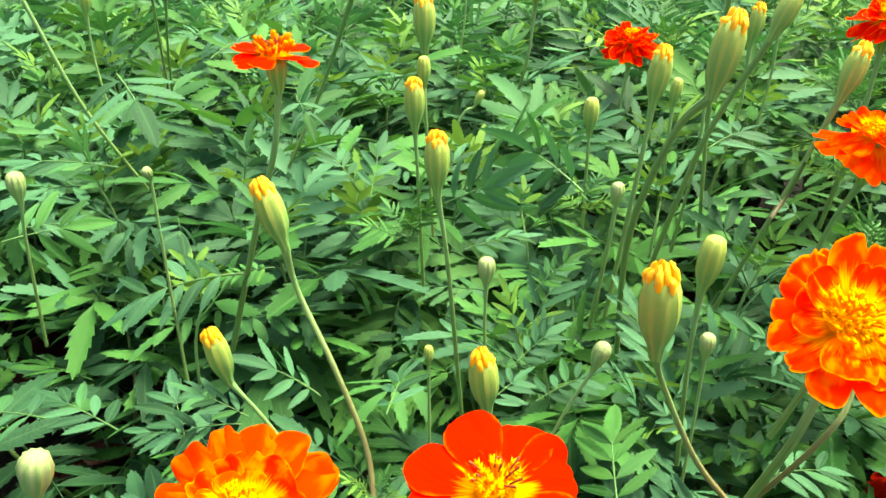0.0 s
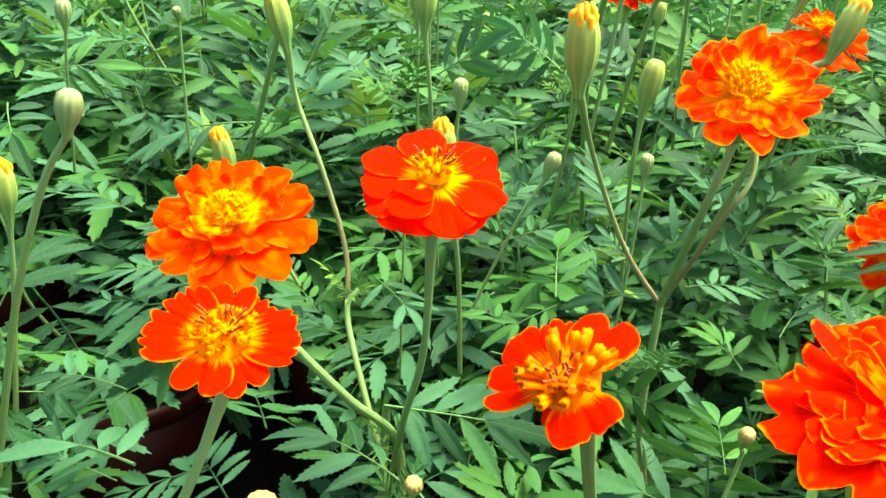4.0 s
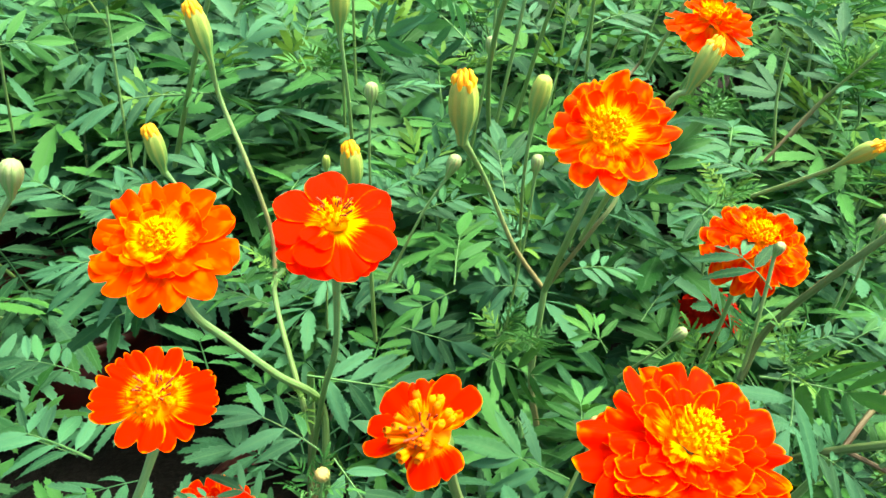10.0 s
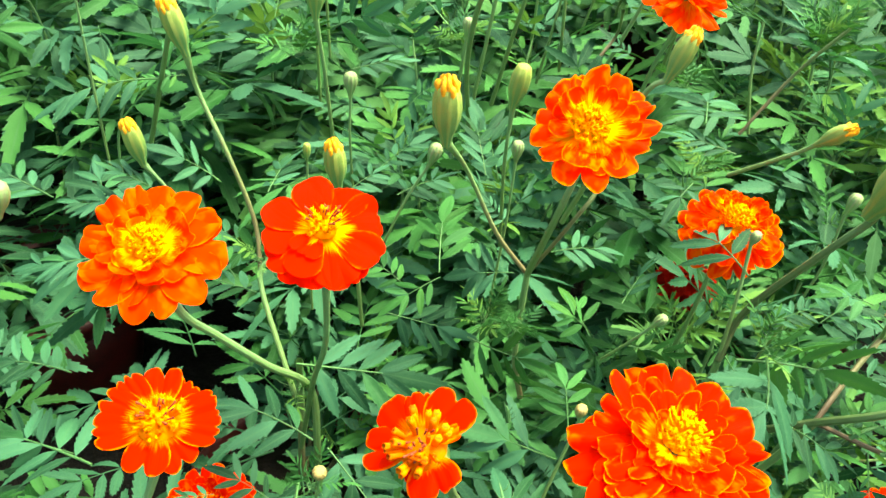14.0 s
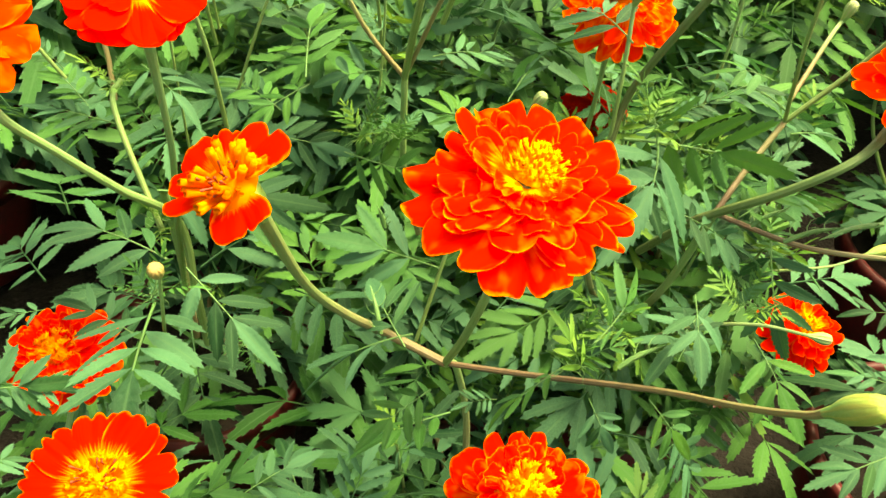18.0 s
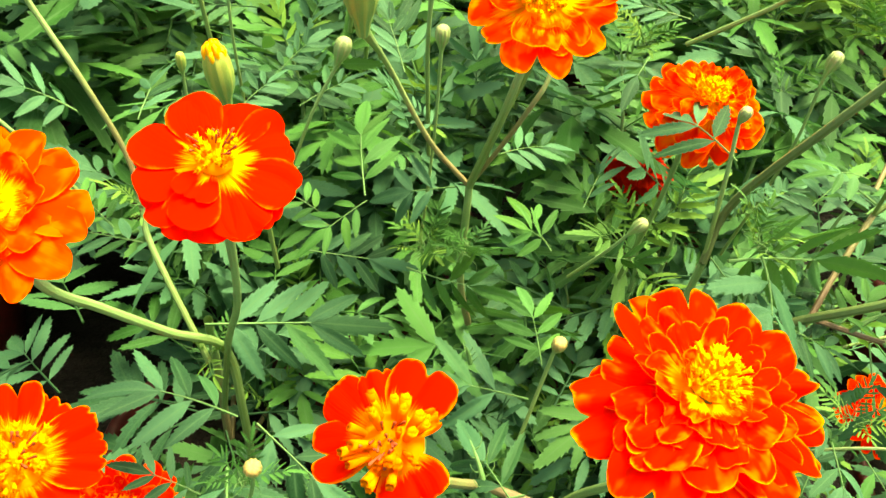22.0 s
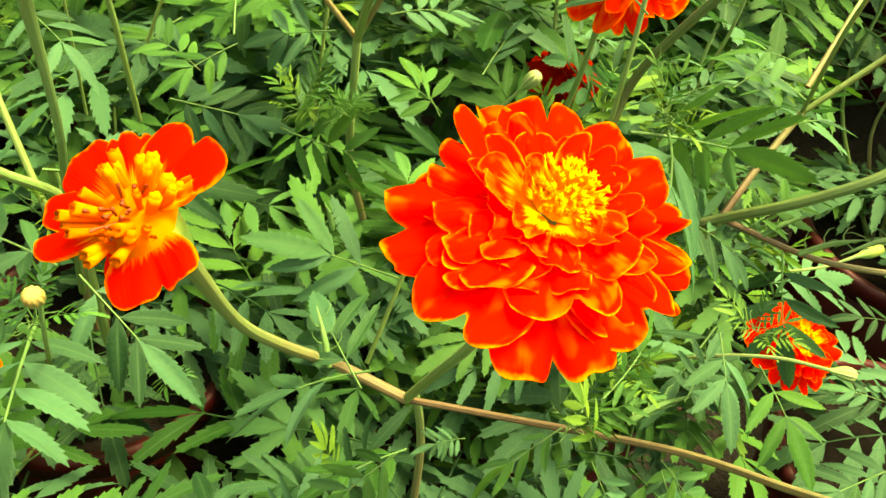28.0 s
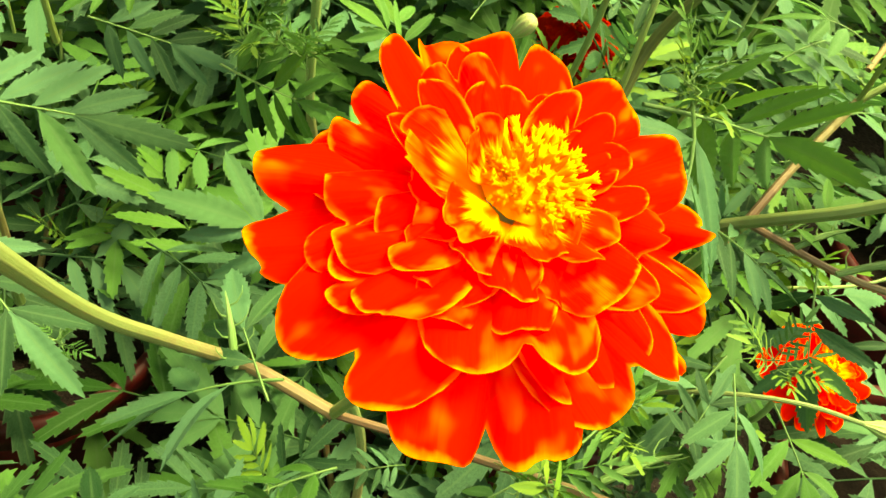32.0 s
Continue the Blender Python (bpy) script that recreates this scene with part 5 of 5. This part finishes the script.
shoot((-0.014, 0.307, 0.290), 0.03, seed=7, mat=leaf_fresh)
shoot((0.062, 0.332, 0.290), 0.026, seed=8, mat=leaf_tip)
shoot((0.086, 0.167, 0.245), 0.02, seed=9, mat=leaf_fresh)
shoot((0.139, 0.067, 0.252), 0.018, seed=10, mat=leaf_tip)
shoot((0.031, 0.124, 0.180), 0.016, seed=11, mat=leaf_fresh)
shoot((-0.023, 0.211, 0.240), 0.02, seed=12, mat=leaf_tip)

# ---- leaves that fill the plants ----
HOLES = ((0.036, 0.128, 0.034, 0.115), (0.008, 0.160, 0.036, 0.125), (-0.055, 0.200, 0.030, 0.13), (-0.130, 0.245, 0.060, 0.15), (-0.165, 0.315, 0.050, 0.16), (-0.205, 0.395, 0.045, 0.20), (0.345, 0.205, 0.070, 0.085), (0.235, 0.085, 0.026, 0.085), (0.295, 0.125, 0.046, 0.085), (0.395, 0.275, 0.050, 0.10))
fill = random.Random(11)


def canopy(x, y):
    """How high the leaves reach at a place."""
    near = 0.136 + 0.064 * min(1.0, max(0.0, (y - 0.08) / 0.20))
    back = 0.050 * min(1.0, max(0.0, (y - 0.26) / 0.18))
    left = 0.026 * min(1.0, max(0.0, (-0.02 - x) / 0.07)) * min(1.0, max(0.0, (0.34 - y) / 0.08))
    right = 0.044 * min(1.0, max(0.0, (x - 0.10) / 0.08)) * min(1.0, max(0.0, (y - 0.13) / 0.05))
    return near + back + right - left + 0.014 * noise.noise(Vector((x * 14, y * 14, 3.0)))


WHORLS = ((0.004, 0.030, 60), (0.014, 0.052, 38), (0.032, 0.070, 18), (0.054, 0.080, 2), (0.080, 0.084, -12))


def crowded(p):
    """Whether a place lies over one of the open leaves at the front, which have the light there, or in a gap between the plants."""
    if any(p.z > h[3] + 0.01 and math.hypot(p.x - h[0], p.y - h[1]) < h[2] * 0.8 for h in HOLES):
        return True
    if p.z < 0.15:
        return False
    for q in SPREAD:
        d = p - q
        along = d.dot(FACING)
        if along > -0.036 and (d - FACING * along).length < 0.021:
            return True
    return False


def whorl_leaves(rng, tip, lean, tiers):
    """Where the paired leaves of one shoot begin and end, from its tip downwards."""
    turn = rng.uniform(0, 6.28)
    for n in range(tiers):
        down, length, rise = WHORLS[n]
        at = tip - lean * down * rng.uniform(0.85, 1.2)
        for side in range(2):
            a = turn + n * 1.57 + side * 3.14 + rng.uniform(-0.35, 0.35)
            e = radians(rise + rng.uniform(-14, 14))
            way = (Vector((math.cos(a) * math.cos(e), math.sin(a) * math.cos(e), math.sin(e))) + lean * 0.15).normalized()
            yield n, at, at + way * length * rng.uniform(0.78, 1.15)


def bush(pos, shoots, radius):
    """The common shoots of one plant: leaves in crossed pairs down each stalk, longer on the older plants."""
    feathery = pos.x > 0.18 and pos.y > 0.18
    grow = 1.0 + 0.35 * min(1.0, max(0.0, (pos.y - 0.22) / 0.2)) + (0.18 if pos.x < -0.05 else 0.0)
    for n in range(shoots):
        a, r = n * 2.4 + fill.uniform(-0.4, 0.4), radius * math.sqrt((n + 0.6) / shoots) * fill.uniform(0.85, 1.1)
        x, y = pos.x + r * math.cos(a), pos.y + r * math.sin(a)
        tip = Vector((x, y, canopy(x, y) - (fill.uniform(-0.012, 0.018) if n % 3 else fill.uniform(0.03, 0.07))))
        if any(tip.z > h[3] and (tip.xy - Vector(h[:2])).length < h[2] for h in HOLES):
            continue
        lean = Vector((math.cos(a) * 0.35 * r / radius, math.sin(a) * 0.35 * r / radius, 1)).normalized()
        foot = pos + Vector((0.012 * math.cos(a), 0.012 * math.sin(a), 0))
        stem([foot, foot.lerp(tip, 0.5) + Vector((0.2 * (x - pos.x), 0.2 * (y - pos.y), -0.01)), tip - lean * 0.03, tip], 0.0024, 0.0010, stem_brown if n % 3 == 0 else stem_green, 0.0, pos, 6)
        for tier, base, end in whorl_leaves(fill, tip, lean, 5 if tip.z > 0.16 else 4):
            u = fill.random()
            end = base + (end - base) * grow
            if crowded(base.lerp(end, 0.35)) or crowded(base.lerp(end, 0.8)):
                continue
            if feathery and tier < 4 and u > 0.4:
                small_leaf(base, end, leaf_tip if u > 0.7 else leaf_fresh, fill.uniform(-18, 18), pos, 20 + fill.randrange(5))
                continue
            small_leaf(base, end, leaf_tip if tier == 0 and u > 0.5 else leaf_fresh if tier < 2 and u > 0.4 or u > 0.68 else leaf_green, fill.uniform(-18, 18), pos, 20 + fill.randrange(5) if tier == 0 and n % 3 == 0 else None)


def under(pos, count):
    """Broad leaves inside the plant, below its crown, that shade the soil."""
    for n in range(count):
        a, r = n * 2.4 + fill.uniform(-0.4, 0.4), 0.105 * math.sqrt((n + 0.5) / count)
        x, y = pos.x + r * math.cos(a), pos.y + r * math.sin(a)
        top = canopy(x, y) - 0.012
        z = 0.105 + (top - 0.105) * fill.uniform(0.15, 1.0) ** 0.8
        if any(z > h[3] - 0.02 and math.hypot(x - h[0], y - h[1]) < h[2] for h in HOLES):
            continue
        turn, rise = a + fill.uniform(-1.0, 1.0), fill.uniform(-0.3, 0.35)
        size = fill.uniform(0.050, 0.076)
        base = Vector((x, y, z))
        if crowded(base.lerp(base + Vector((math.cos(turn), math.sin(turn), rise)) * size, 0.6)):
            continue
        small_leaf(base, base + Vector((math.cos(turn), math.sin(turn), rise)) * size, leaf_green if n % 3 == 0 else leaf_fresh, fill.uniform(-20, 20), pos)


def skirt(pos, count):
    """Old low leaves that droop over the pot's rim."""
    for n in range(count):
        a = n * 2.4 + fill.uniform(-0.3, 0.3)
        base = pos + Vector((0.012 * math.cos(a), 0.012 * math.sin(a), fill.uniform(0.030, 0.050)))
        small_leaf(base, pos + Vector((0.082 * math.cos(a), 0.082 * math.sin(a), fill.uniform(0.012, 0.045))), leaf_green, fill.uniform(-15, 15), pos)


for spot_at, _ in list(PLANTS):
    under(spot_at, 60 if spot_at.y < 0.45 else 26)
    skirt(spot_at, 10 if spot_at.y < 0.45 else 6)
    bush(spot_at, 15 if spot_at.y > 0.15 and 0.05 < spot_at.x < 0.5 and spot_at.y < 0.45 else 8 if spot_at.y < 0.25 or spot_at.x < -0.1 else 11 if spot_at.y < 0.45 else 8, 0.088)


for tuft_n in range(16):
    sx, sy = fill.uniform(0.17, 0.42), fill.uniform(0.27, 0.52)
    shoot((sx, sy, canopy(sx, sy) + 0.004), fill.uniform(0.024, 0.034), 8, leaf_tip if tuft_n % 2 else leaf_fresh, (fill.uniform(-0.3, 0.3), fill.uniform(-0.3, 0.3), 1), 40 + tuft_n)


def far_leaves():
    """Leaves of the rows behind, past counting."""
    rng = np.random.default_rng(5)
    leaves = [(np.asarray(w[0]), np.asarray(w[1]), np.asarray(w[2])) for w in WHOLE]
    vs, fs, us, start = [], [], [], 0
    pick_far = random.Random(21)
    for _ in range(800):
        y = -0.45 + 2.75 * rng.random()
        x = 0.05 + 1.45 * (2 * rng.random() - 1) * rng.random() ** 0.35
        if 0.40 < y < 0.90 and -0.55 < x < 0.66 or y < 0.45 and -0.28 < x < 0.50:
            continue
        tip = Vector((x, y, 0.27 + 0.03 * noise.noise(Vector((x * 7, y * 7, 9.0))) - 0.04 * rng.random()))
        lean = Vector((rng.uniform(-0.3, 0.3), rng.uniform(-0.3, 0.3), 1)).normalized()
        v, q, u = tube_arrays([Vector((x, y, 0.0)) - lean.cross(Vector((0, 0, 0.1))), tip - lean * 0.12, tip], [0.002, 0.0016, 0.0009], 4)
        vs.append(np.array([tuple(c) for c in v]))
        fs.append(np.array(q) + start)
        us.append(np.full((len(v), 2), (0.5, 0.97)))
        start += len(v)
        for tier, base, end in whorl_leaves(pick_far, tip, lean, 5):
            end = base + (end - base) * 1.3
            v, q, u = leaves[20 + pick_far.randrange(5) if tier == 0 else pick_far.choice(COMMON)]
            m = np.array(aim(base, end, pick_far.uniform(-18, 18)))
            vs.append(v @ m[:3, :3].T + m[:3, 3])
            fs.append(q + start)
            us.append(u)
            start += len(v)
    me = mesh_fast("far leaves", np.concatenate(vs), np.concatenate(fs), np.concatenate(us), leaf_mass)
    tagged(new("marigold_foliage", me), "dense feathery green marigold foliage of the rows around", "foliage", kind="stuff")


far_leaves()
